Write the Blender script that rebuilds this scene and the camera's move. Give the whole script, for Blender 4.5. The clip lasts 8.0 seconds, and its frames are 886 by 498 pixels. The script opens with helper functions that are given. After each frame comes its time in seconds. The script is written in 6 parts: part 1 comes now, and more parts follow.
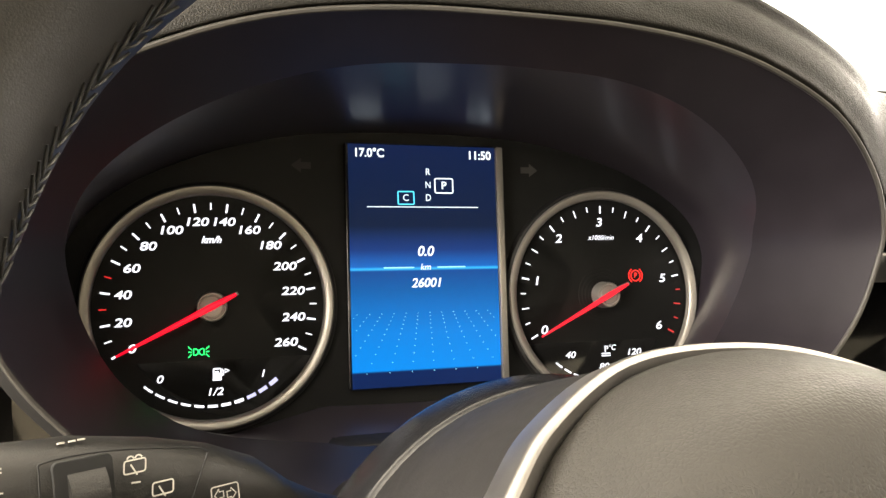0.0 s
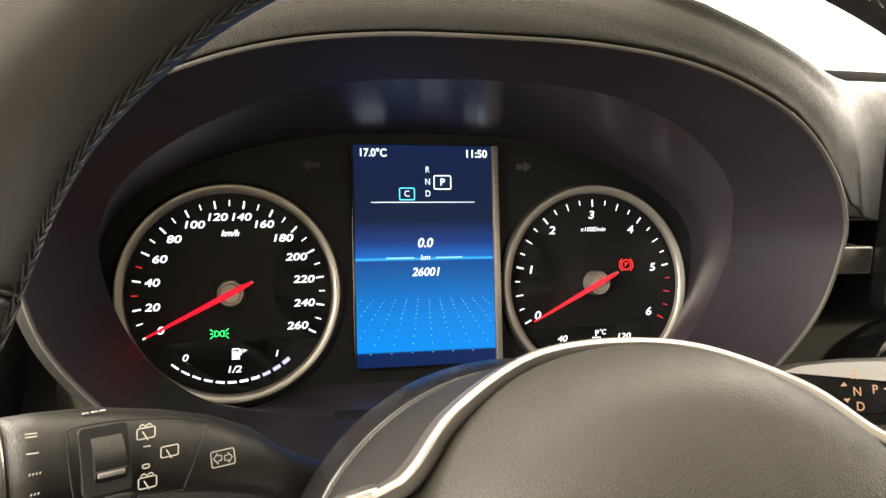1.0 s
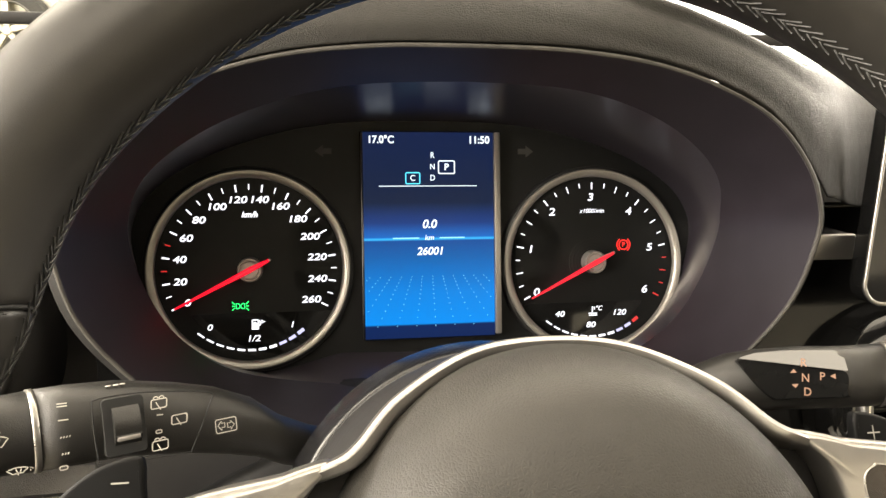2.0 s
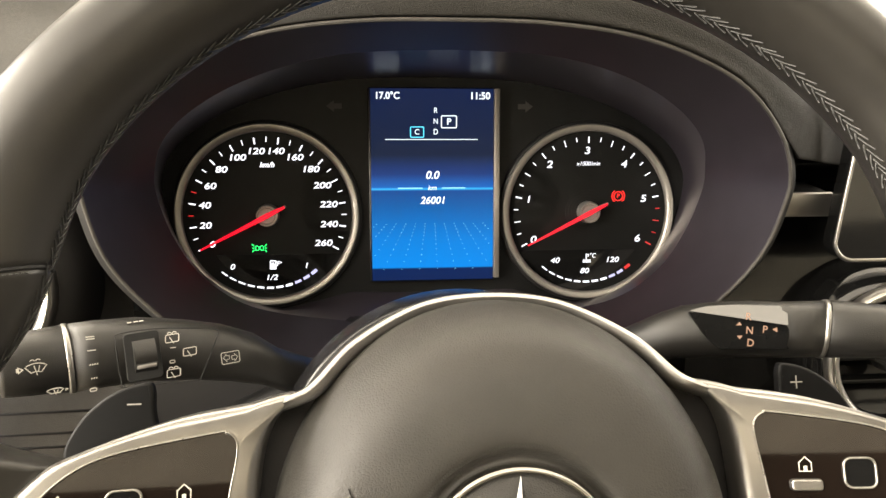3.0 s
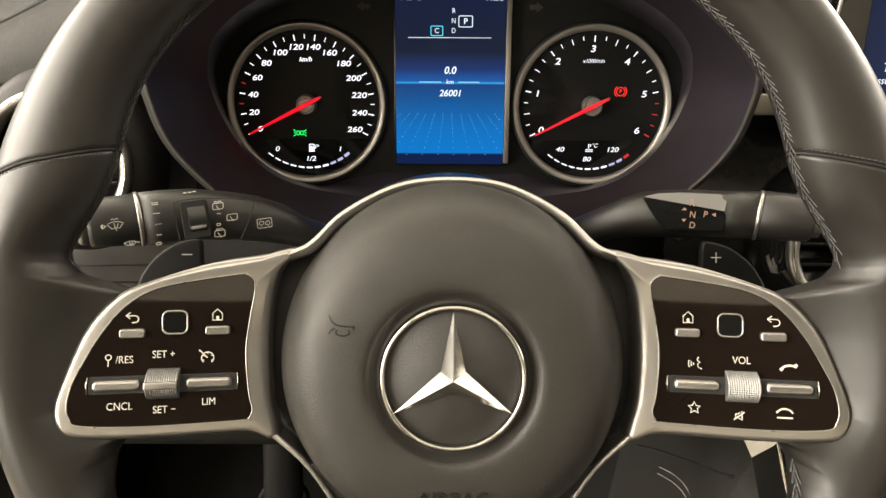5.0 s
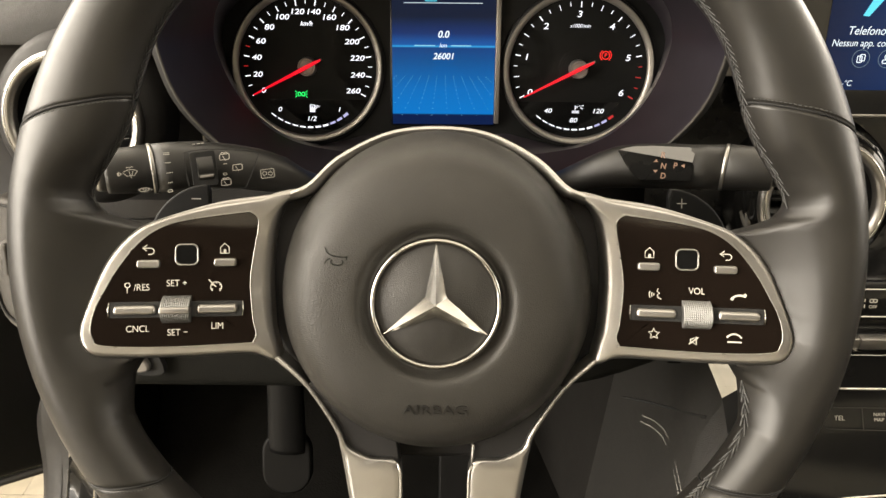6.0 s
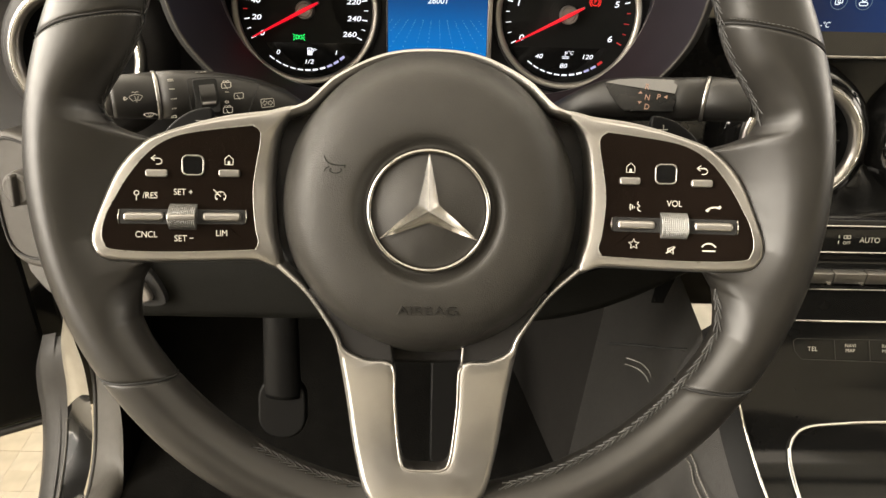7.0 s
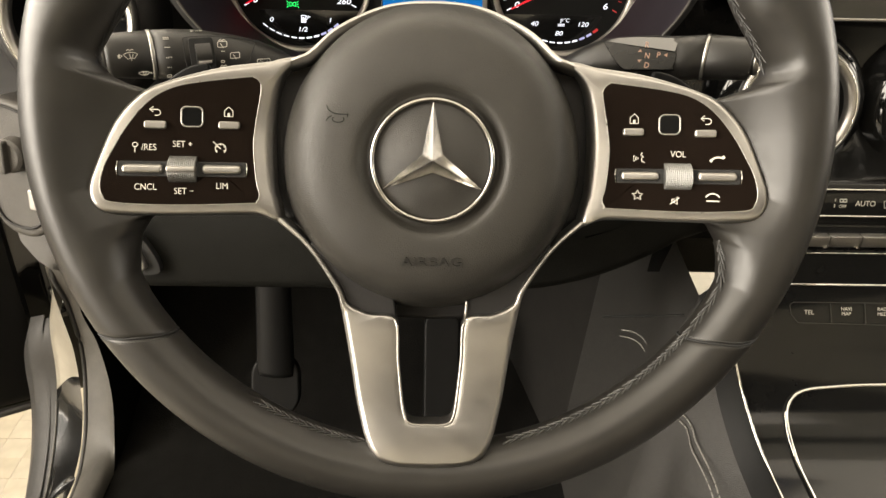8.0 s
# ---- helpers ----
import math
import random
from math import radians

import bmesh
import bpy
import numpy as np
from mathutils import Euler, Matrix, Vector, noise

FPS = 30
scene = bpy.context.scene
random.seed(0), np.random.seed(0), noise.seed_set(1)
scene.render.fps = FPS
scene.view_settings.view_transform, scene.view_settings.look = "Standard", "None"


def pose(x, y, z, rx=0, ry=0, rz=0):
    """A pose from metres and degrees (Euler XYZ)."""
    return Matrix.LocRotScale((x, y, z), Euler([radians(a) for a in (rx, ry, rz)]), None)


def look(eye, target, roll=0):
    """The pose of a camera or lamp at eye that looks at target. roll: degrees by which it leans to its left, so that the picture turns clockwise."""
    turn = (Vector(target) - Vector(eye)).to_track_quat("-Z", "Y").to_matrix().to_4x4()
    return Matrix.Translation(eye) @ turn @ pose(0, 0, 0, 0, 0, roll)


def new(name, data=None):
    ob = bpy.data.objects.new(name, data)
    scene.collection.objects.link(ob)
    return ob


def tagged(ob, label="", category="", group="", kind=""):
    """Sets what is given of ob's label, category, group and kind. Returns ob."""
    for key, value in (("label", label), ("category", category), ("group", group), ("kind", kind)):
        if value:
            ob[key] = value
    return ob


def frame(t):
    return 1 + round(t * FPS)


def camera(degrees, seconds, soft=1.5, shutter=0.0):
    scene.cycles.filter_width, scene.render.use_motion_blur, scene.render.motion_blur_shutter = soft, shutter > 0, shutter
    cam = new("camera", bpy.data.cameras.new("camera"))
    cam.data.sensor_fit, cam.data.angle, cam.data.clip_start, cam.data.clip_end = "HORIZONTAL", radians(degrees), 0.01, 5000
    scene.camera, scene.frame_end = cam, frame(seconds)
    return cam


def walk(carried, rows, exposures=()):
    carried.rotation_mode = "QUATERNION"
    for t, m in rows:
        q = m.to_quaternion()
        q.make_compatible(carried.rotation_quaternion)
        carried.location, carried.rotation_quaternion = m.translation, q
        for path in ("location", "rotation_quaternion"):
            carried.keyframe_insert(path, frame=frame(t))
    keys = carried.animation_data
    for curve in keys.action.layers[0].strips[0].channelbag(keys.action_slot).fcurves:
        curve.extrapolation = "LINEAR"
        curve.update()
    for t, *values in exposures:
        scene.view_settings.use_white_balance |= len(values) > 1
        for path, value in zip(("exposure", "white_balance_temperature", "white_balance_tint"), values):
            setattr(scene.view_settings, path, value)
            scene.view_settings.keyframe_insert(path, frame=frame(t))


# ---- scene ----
cam = camera(60.11, 8.0)
# seconds, eye x y z, then yaw (to the left), pitch (up) and roll in degrees
PATH = [
    (0.0, -0.1087, 0.0674, 1.0369, -17.35, -7.21, 1.68),
    (0.5, -0.1015, 0.0429, 1.0488, -15.63, -8.04, 1.4),
    (1.0, -0.0922, 0.0287, 1.0507, -13.85, -9.08, 1.26),
    (2.5, -0.0578, -0.0218, 1.0859, -8.08, -15.21, 1.08),
    (3.0, -0.0429, -0.0401, 1.0949, -5.99, -18.1, 1.01),
    (3.5, -0.0313, -0.0608, 1.1058, -3.91, -21.0, 0.86),
    (4.0, -0.0203, -0.0793, 1.1136, -2.04, -23.53, 0.63),
    (4.5, -0.012, -0.0955, 1.1207, -0.73, -25.57, 0.43),
    (6.0, 0.0045, -0.1488, 1.1241, 0.31, -28.75, 0.44),
    (6.5, 0.005, -0.1726, 1.1186, 0.07, -29.52, 0.85),
    (7.0, 0.0051, -0.1832, 1.1054, -0.35, -30.19, 1.24),
    (7.5, 0.005, -0.1896, 1.0964, -0.94, -30.6, 1.48),
    (8.0, -0.003, -0.1909, 1.0864, -1.57, -30.65, 1.53),
]
walk(cam, [(t, pose(x, y, z, 90 + pitch, 0, yaw) @ pose(0, 0, 0, 0, 0, roll)) for t, x, y, z, yaw, pitch, roll in PATH], [(0.0, 0.82), (1.0, 0.80), (2.5, 0.80), (3.5, 0.60), (4.5, 0.25), (6.0, 0.13), (8.0, 0.20)])

# ---- light: a showroom with ceiling panels, a bright shop front and unseen side lamps ----
world = bpy.data.worlds.new("showroom_air")
scene.world = world
world.use_nodes = True
world.node_tree.nodes["Background"].inputs[0].default_value = (1.0, 0.93, 0.8, 1)
world.node_tree.nodes["Background"].inputs[1].default_value = 0.35


def area_lamp(name, m, sx, sy, watts, color):
    data = bpy.data.lights.new(name, "AREA")
    data.shape, data.size, data.size_y, data.energy, data.color = "RECTANGLE", sx, sy, watts, color
    ob = new(name, data)
    ob.matrix_world = m
    return ob


WARM = (1.0, 0.885, 0.72)
# Ceiling lamps are out of view, placed and powered to suit the cabin's highlights.
area_lamp("ceiling_light_lamp", look((0.0, 2.6, 3.35), (0.0, 2.4, 0)), 7.0, 4.0, 230, WARM)
area_lamp("ceiling_light_lamp", look((-2.4, -0.2, 3.35), (-2.4, -0.2, 0)), 1.6, 5.0, 80, WARM)
area_lamp("ceiling_light_lamp", look((0.0, -1.7, 3.35), (0.0, -1.6, 0)), 3.6, 1.3, 50, WARM)
# Unseen left lamp, added for the light that enters by the open door.
area_lamp("side_fill_light", look((-3.9, -0.2, 1.95), (0.0, 0.0, 1.1)), 7.0, 2.6, 1210, (1.0, 0.90, 0.765))
# Unseen right lamp, added to brighten the rim's right side.
area_lamp("side_fill_light", look((4.6, 0.6, 1.8), (0.0, 0.0, 1.0)), 5.0, 2.0, 320, (1.0, 0.90, 0.765))
area_lamp("shop_front_light", look((4.6, 6.85, 1.9), (0.6, 0.2, 1.2)), 7.0, 2.9, 1500, (1.0, 0.93, 0.80))

# ---- materials ----


def mat(name, color, rough=0.5, metal=0.0, vary=0.15, scale=60.0, bump=0.0, bscale=900.0, kind="noise", coat=0.0, spec=0.5, rvary=0.08):
    """A surface with colour variation, uneven gloss and fine relief, in metres of the object's own space."""
    m = bpy.data.materials.new(name)
    m.use_nodes = True
    nt = m.node_tree
    b = nt.nodes["Principled BSDF"]
    b.inputs["Metallic"].default_value, b.inputs["Specular IOR Level"].default_value = metal, spec
    if coat:
        b.inputs["Coat Weight"].default_value, b.inputs["Coat Roughness"].default_value = coat, 0.04
    tc = nt.nodes.new("ShaderNodeTexCoord")
    n1 = nt.nodes.new("ShaderNodeTexNoise")
    n1.inputs["Scale"].default_value, n1.inputs["Detail"].default_value = scale, 6
    nt.links.new(tc.outputs["Object"], n1.inputs["Vector"])
    ramp = nt.nodes.new("ShaderNodeValToRGB")
    lo, hi = [c * (1 - vary) for c in color], [min(1, c * (1 + vary)) for c in color]
    ramp.color_ramp.elements[0].position, ramp.color_ramp.elements[1].position = 0.3, 0.7
    ramp.color_ramp.elements[0].color, ramp.color_ramp.elements[1].color = (*lo, 1), (*hi, 1)
    nt.links.new(n1.outputs["Fac"], ramp.inputs["Fac"])
    nt.links.new(ramp.outputs["Color"], b.inputs["Base Color"])
    n2 = nt.nodes.new("ShaderNodeTexNoise")
    n2.inputs["Scale"].default_value, n2.inputs["Detail"].default_value = scale * 4.3, 4
    nt.links.new(tc.outputs["Object"], n2.inputs["Vector"])
    mr = nt.nodes.new("ShaderNodeMapRange")
    mr.inputs["To Min"].default_value, mr.inputs["To Max"].default_value = max(0.02, rough - rvary), min(1, rough + rvary)
    nt.links.new(n2.outputs["Fac"], mr.inputs["Value"])
    nt.links.new(mr.outputs["Result"], b.inputs["Roughness"])
    if bump:
        bp = nt.nodes.new("ShaderNodeBump")
        bp.inputs["Strength"].default_value, bp.inputs["Distance"].default_value = bump, 0.0006
        if kind == "leather":
            v = nt.nodes.new("ShaderNodeTexVoronoi")
            v.feature = "DISTANCE_TO_EDGE"
            v.inputs["Scale"].default_value = bscale
            w = nt.nodes.new("ShaderNodeMixRGB")
            w.inputs[0].default_value = 0.0004
            nt.links.new(tc.outputs["Object"], w.inputs[1])
            nt.links.new(n2.outputs["Color"], w.inputs[2])
            nt.links.new(w.outputs[0], v.inputs["Vector"])
            h = nt.nodes.new("ShaderNodeMapRange")
            h.inputs["From Max"].default_value = 0.25
            nt.links.new(v.outputs["Distance"], h.inputs["Value"])
            nt.links.new(h.outputs["Result"], bp.inputs["Height"])
        else:
            n3 = nt.nodes.new("ShaderNodeTexNoise")
            n3.inputs["Scale"].default_value, n3.inputs["Detail"].default_value = bscale, 3
            nt.links.new(tc.outputs["Object"], n3.inputs["Vector"])
            nt.links.new(n3.outputs["Fac"], bp.inputs["Height"])
        nt.links.new(bp.outputs["Normal"], b.inputs["Normal"])
    return m


def glow(name, color, strength):
    m = bpy.data.materials.new(name)
    m.use_nodes = True
    b = m.node_tree.nodes["Principled BSDF"]
    b.inputs["Base Color"].default_value = (0.02, 0.02, 0.02, 1)
    b.inputs["Emission Color"].default_value, b.inputs["Emission Strength"].default_value = (*color, 1), strength
    return m


RIM = mat("rim_leather", (0.0135, 0.0126, 0.0113), 0.38, bump=0.06, bscale=2200, kind="leather", vary=0.12, spec=0.42)
PADMAT = mat("airbag_plastic", (0.022, 0.0208, 0.0184), 0.46, bump=0.18, bscale=1000, kind="leather", vary=0.1, spec=0.32)
EMBLEMPAD = mat("emblem_grain", (0.018, 0.017, 0.0155), 0.44, bump=0.22, bscale=1300, kind="leather")
DASH = mat("dash_leather", (0.0066, 0.0060, 0.0048), 0.56, bump=0.3, bscale=900, kind="leather", vary=0.12, spec=0.21)
DASHLOW = mat("dash_plastic", (0.036, 0.033, 0.029), 0.55, bump=0.3, bscale=900, kind="leather")
SOFTBLACK = mat("matt_black_plastic", (0.008, 0.0075, 0.0075), 0.6, bump=0.15, bscale=1600, spec=0.3)
# Purple in these two plastics stands for display light reflected on them.
BEZELMAT = mat("bezel_plastic_screen_sheen", (0.0150, 0.0125, 0.0160), 0.40, bump=0.04, bscale=1800, spec=0.45, rvary=0.01)
HOODIN = mat("hood_plastic_screen_sheen", (0.028, 0.0235, 0.031), 0.28, bump=0.02, bscale=1800, rvary=0.004, vary=0.03, spec=1.0)
COLLARMAT = mat("collar_black", (0.010, 0.010, 0.011), 0.26, spec=0.75, vary=0.05, rvary=0.01)
STALK = mat("stalk_plastic", (0.013, 0.0125, 0.0115), 0.42, bump=0.25, bscale=2200)
LIDGLOSS = mat("console_black", (0.006, 0.006, 0.006), 0.12, spec=0.22, vary=0.05, rvary=0.01)
GLOSS = mat("piano_black", (0.006, 0.006, 0.006), 0.07, spec=0.4, vary=0.05, rvary=0.02)
# Strong gloss that brightens the wedge on the added facet.
FACETGLOSS = mat("highlight_facet_black", (0.006, 0.006, 0.006), 0.06, spec=0.9, vary=0.05, rvary=0.01)
# Brown in the base colour stands for warm reflections on black gloss.
PANELGLOSS = mat("panel_black_brown_sheen", (0.0075, 0.0052, 0.0040), 0.06, spec=0.36, vary=0.1, rvary=0.01)
SILVER = mat("satin_silver", (0.335, 0.324, 0.309), 0.34, metal=0.97, vary=0.05, bump=0.05, bscale=3000)
CHROME = mat("chrome", (0.58, 0.57, 0.54), 0.10, metal=1.0, vary=0.03, rvary=0.03)
STARMAT = mat("emblem_chrome", (0.42, 0.408, 0.385), 0.18, metal=1.0, vary=0.03, rvary=0.03)
LIPMAT = mat("hood_edge_grey", (0.055, 0.052, 0.048), 0.45, metal=0.3)
RINGMAT = mat("dial_ring_silver", (0.30, 0.285, 0.262), 0.38, metal=0.7, vary=0.05, rvary=0.03)
DIALFACE = mat("dial_black", (0.005, 0.0047, 0.0045), 0.5, vary=0.1, spec=0.25)
FACEPLATE = mat("cluster_black", (0.0045, 0.0047, 0.0047), 0.5, bump=0.1, bscale=2000, spec=0.2)
NEEDLEHUB = mat("needle_cap_grey", (0.24, 0.225, 0.215), 0.3, metal=0.5)
EDGELINE = mat("dull_chrome", (0.34, 0.33, 0.31), 0.3, metal=0.9, vary=0.05)
THREAD = mat("grey_thread", (0.042, 0.042, 0.041), 0.6, vary=0.25)
# Near-black for seams; also stands in for shade in grooves and slots.
SEAM = mat("seam_and_recess_dark", (0.006, 0.006, 0.006), 0.8)
INK = mat("white_print", (0.48, 0.465, 0.42), 0.6, vary=0.08)
INKDIM = mat("grey_print", (0.03, 0.029, 0.027), 0.6)
# Near-black lines drawn for the shade of an engraving.
GROOVE = mat("engraving_shade", (0.004, 0.0036, 0.003), 0.75, spec=0.1)
# Darker than the pad, so the raised letters' shade is in their colour.
EMBOSS = mat("embossed_plastic", (0.006, 0.0055, 0.005), 0.5)
# Darker than the dash plastic, with the knee panel's shade in the colour.
KNEE = mat("shaded_knee_plastic", (0.0062, 0.0062, 0.0053), 0.65, bump=0.3, bscale=900, kind="leather", spec=0.08)
SIDELEATHER = mat("console_leather", (0.0145, 0.0137, 0.0124), 0.5, bump=0.4, bscale=800, kind="leather")
CARPET = mat("black_carpet", (0.0042, 0.004, 0.0036), 0.95, spec=0.06, bump=0.9, bscale=500, vary=0.3)
PAINT = mat("black_car_paint", (0.008, 0.008, 0.008), 0.12, coat=0.7)
# Pale colour stands for a bright reflection in the black jamb paint.
JAMB_REFLECTION = mat("jamb_reflection_paint", (0.24, 0.22, 0.18), 0.35, coat=0.3, vary=0.08)
RUBBER = mat("seal_rubber", (0.018, 0.017, 0.016), 0.6)
GREYTRIM = mat("sill_trim_grey", (0.046, 0.043, 0.038), 0.55, bump=0.2, bscale=900)
TILE = mat("showroom_tile", (0.17, 0.148, 0.105), 0.4, vary=0.16, scale=14)
PADDLEINK = mat("dull_print", (0.30, 0.29, 0.26), 0.6)
PADDLE = mat("paddle_black", (0.004, 0.004, 0.004), 0.5, vary=0.1, spec=0.12)
KNURL = mat("knurled_silver", (0.22, 0.22, 0.215), 0.5, metal=0.9, vary=0.05)
WALLPAINT = mat("showroom_wall_paint", (0.72, 0.68, 0.58), 0.8, scale=3)
CEILPAINT = mat("ceiling_paint", (0.8, 0.78, 0.72), 0.9, scale=3)
SILVERPAINT = mat("silver_car_paint", (0.50, 0.49, 0.44), 0.25, metal=0.5, coat=0.5)
TYRE = mat("tyre_rubber", (0.03, 0.03, 0.028), 0.8)
ALLOY = mat("alloy_wheel_silver", (0.30, 0.285, 0.22), 0.4, metal=0.5)
LIT = glow("white_backlight", (0.93, 0.93, 1.0), 1.35)
LITBAR = glow("lavender_backlight", (0.62, 0.6, 0.95), 0.8)
LITRED = glow("red_backlight", (1.0, 0.03, 0.03), 0.55)
NEEDLE = glow("needle_red", (1.0, 0.0, 0.018), 0.95)
WARNRED = glow("warning_red", (1.0, 0.02, 0.015), 1.6)
LITGREEN = glow("green_backlight", (0.02, 1.0, 0.16), 2.2)
LITCYAN = glow("cyan_backlight", (0.1, 0.75, 1.0), 1.0)
KEYLINE = glow("dim_key_light", (0.30, 0.50, 0.62), 0.35)
LITAMBER = glow("amber_backlight", (1.0, 0.50, 0.27), 0.42)
SCRWHITE = glow("screen_white", (0.85, 0.95, 1.0), 1.1)
BRIGHT = glow("shop_front_daylight", (1.0, 0.97, 0.88), 2.4)


def screen_material():
    """The lit display: a navy sky over a blue plain with a bright horizon."""
    m = bpy.data.materials.new("display_picture")
    m.use_nodes = True
    nt = m.node_tree
    b = nt.nodes["Principled BSDF"]
    b.inputs["Base Color"].default_value, b.inputs["Roughness"].default_value = (0.004, 0.004, 0.006, 1), 0.3
    b.inputs["Specular IOR Level"].default_value = 0.15
    tc, sep = nt.nodes.new("ShaderNodeTexCoord"), nt.nodes.new("ShaderNodeSeparateXYZ")
    nt.links.new(tc.outputs["Generated"], sep.inputs[0])
    r = nt.nodes.new("ShaderNodeValToRGB")
    nt.links.new(sep.outputs["Y"], r.inputs["Fac"])
    e = r.color_ramp.elements
    stops = [(0.0, (0.001, 0.010, 0.055)), (0.062, (0.001, 0.011, 0.062)), (0.068, (0.0, 0.172, 0.55)), (0.22, (0.0, 0.142, 0.47)), (0.40, (0.0, 0.070, 0.25)),
             (0.475, (0.002, 0.045, 0.20)), (0.482, (0.03, 0.40, 0.80)), (0.490, (0.004, 0.09, 0.36)), (0.56, (0.004, 0.026, 0.13)), (0.66, (0.001, 0.007, 0.027)), (1.0, (0.002, 0.008, 0.038))]
    while len(e) < len(stops):
        e.new(0.5)
    for el, (p, c) in zip(e, stops):
        el.position, el.color = p, (*c, 1)
    nt.links.new(r.outputs["Color"], b.inputs["Emission Color"])
    b.inputs["Emission Strength"].default_value = 1.0
    return m


SCREEN = screen_material()

# ---- mesh tools ----


def mesh_of(verts, faces, smooth=True):
    bm = bmesh.new()
    vs = [bm.verts.new(v) for v in verts]
    for f in faces:
        if len(set(f)) == len(f):
            try:
                bm.faces.new([vs[i] for i in f]).smooth = smooth
            except ValueError:
                pass
    return bm


def part(name, bm, material, parent=None, label="", m=None, fix=True, sharp=40):
    if fix:
        bmesh.ops.recalc_face_normals(bm, faces=bm.faces)
    data = bpy.data.meshes.new(name)
    bm.to_mesh(data)
    bm.free()
    data.materials.append(material)
    if sharp:
        data.set_sharp_from_angle(angle=radians(sharp))
    ob = new(name, data)
    ob.parent = parent
    if m is not None:
        ob.matrix_basis = m
    if label:
        tagged(ob, label)
    return ob


def thing(name, m, label, category, group="", kind=""):
    ob = new(name)
    ob.empty_display_size = 0.01
    ob.matrix_world = m
    return tagged(ob, label, category, group, kind)


def loft(rings, closed=True, cap0=False, cap1=False, loop=False):
    """Skin over rings of equally many points."""
    n, verts, faces = len(rings[0]), [tuple(p) for r in rings for p in r], []
    for i in range(len(rings) if loop else len(rings) - 1):
        a, b = i * n, (i + 1) % len(rings) * n
        for j in range(n if closed else n - 1):
            k = (j + 1) % n
            faces.append((a + j, a + k, b + k, b + j))
    if cap0:
        faces.append(tuple(range(n)))
    if cap1:
        faces.append(tuple(range((len(rings) - 1) * n, len(rings) * n)))
    return mesh_of(verts, faces)


def spline(pts, per=6, closed=True):
    """A smooth line through the points."""
    n, out = len(pts), []
    for i in range(n if closed else n - 1):
        p = [Vector(pts[(i + d) % n] if closed else pts[min(max(i + d, 0), n - 1)]) for d in (-1, 0, 1, 2)]
        for s in range(per):
            t = s / per
            q = 0.5 * (2 * p[1] + (p[2] - p[0]) * t + (2 * p[0] - 5 * p[1] + 4 * p[2] - p[3]) * t * t + (3 * p[1] - p[0] - 3 * p[2] + p[3]) * t**3)
            out.append(tuple(q))
    if not closed:
        out.append(tuple(pts[-1]))
    return out


def inset(line, d):
    """The closed 2D line moved inwards by d."""
    n = len(line)
    area = sum(line[i][0] * line[(i + 1) % n][1] - line[(i + 1) % n][0] * line[i][1] for i in range(n))
    s, out = (1 if area > 0 else -1), []
    for i in range(n):
        a, b = Vector(line[i - 1][:2]), Vector(line[(i + 1) % n][:2])
        t = (b - a).normalized()
        out.append((line[i][0] - s * t.y * d, line[i][1] + s * t.x * d))
    return out


def plate(line, z0, z1, bevel=0.001, steps=3, dome=0.0):
    """A plate with the closed outline, from z0 up to z1, with a rounded upper edge."""
    rings = [[(x, y, z0) for x, y, *_ in line]]
    for i in range(steps + 1):
        a = math.pi / 2 * i / steps
        rings.append([(x, y, z1 - bevel * (1 - math.sin(a))) for x, y in inset(line, bevel * (1 - math.cos(a)))])
    if not dome:
        rings.append([(x, y, z1) for x, y in inset(line, bevel * 1.15)])
    if dome:
        rings.append([(x, y, z1 + dome) for x, y in inset(line, bevel * 4)])
    return loft(rings, cap0=True, cap1=True)


def fan_plate(line, centre, z0, z1, bevel=0.001, steps=3, rings=6):
    """A plate as above, but with rings of faces towards its centre, so that it can be bent."""
    out = [[(x, y, z0) for x, y, *_ in line]]
    last = line
    for i in range(steps + 1):
        a = math.pi / 2 * i / steps
        last = inset(line, bevel * (1 - math.cos(a)))
        out.append([(x, y, z1 - bevel * (1 - math.sin(a))) for x, y in last])
    out.append([(x, y, z1) for x, y in inset(line, bevel * 1.3)])
    for i in range(1, rings):
        k = 1 - i / rings
        out.append([(centre[0] + (x - centre[0]) * k, centre[1] + (y - centre[1]) * k, z1) for x, y in last])
    return loft(out, cap1=True)


def spokes_from(line, centre, n=160):
    """A closed line cut by n rays from the centre."""
    out, m = [], len(line)
    for i in range(n):
        d = Vector((math.cos(i / n * math.tau), math.sin(i / n * math.tau)))
        far = 0.0
        for j in range(m):
            a, b = Vector(line[j][:2]) - Vector(centre), Vector(line[(j + 1) % m][:2]) - Vector(centre)
            e = b - a
            den = d.x * e.y - d.y * e.x
            if abs(den) > 1e-12:
                t, u = (a.x * e.y - a.y * e.x) / den, (a.x * d.y - a.y * d.x) / den
                if t > far and -1e-9 <= u <= 1 + 1e-9:
                    far = t
        out.append((centre[0] + d.x * far, centre[1] + d.y * far))
    return out


def lathe(profile, n=96, loop=False, a0=0.0, a1=360.0):
    """Turn a line of (radius, z) about z."""
    full = a1 - a0 >= 360
    steps = n if full else n + 1
    rings = [[(r * math.cos(radians(a0 + (a1 - a0) * i / n)), r * math.sin(radians(a0 + (a1 - a0) * i / n)), z) for r, z in profile] for i in range(steps)]
    return loft(rings, closed=loop, loop=full)


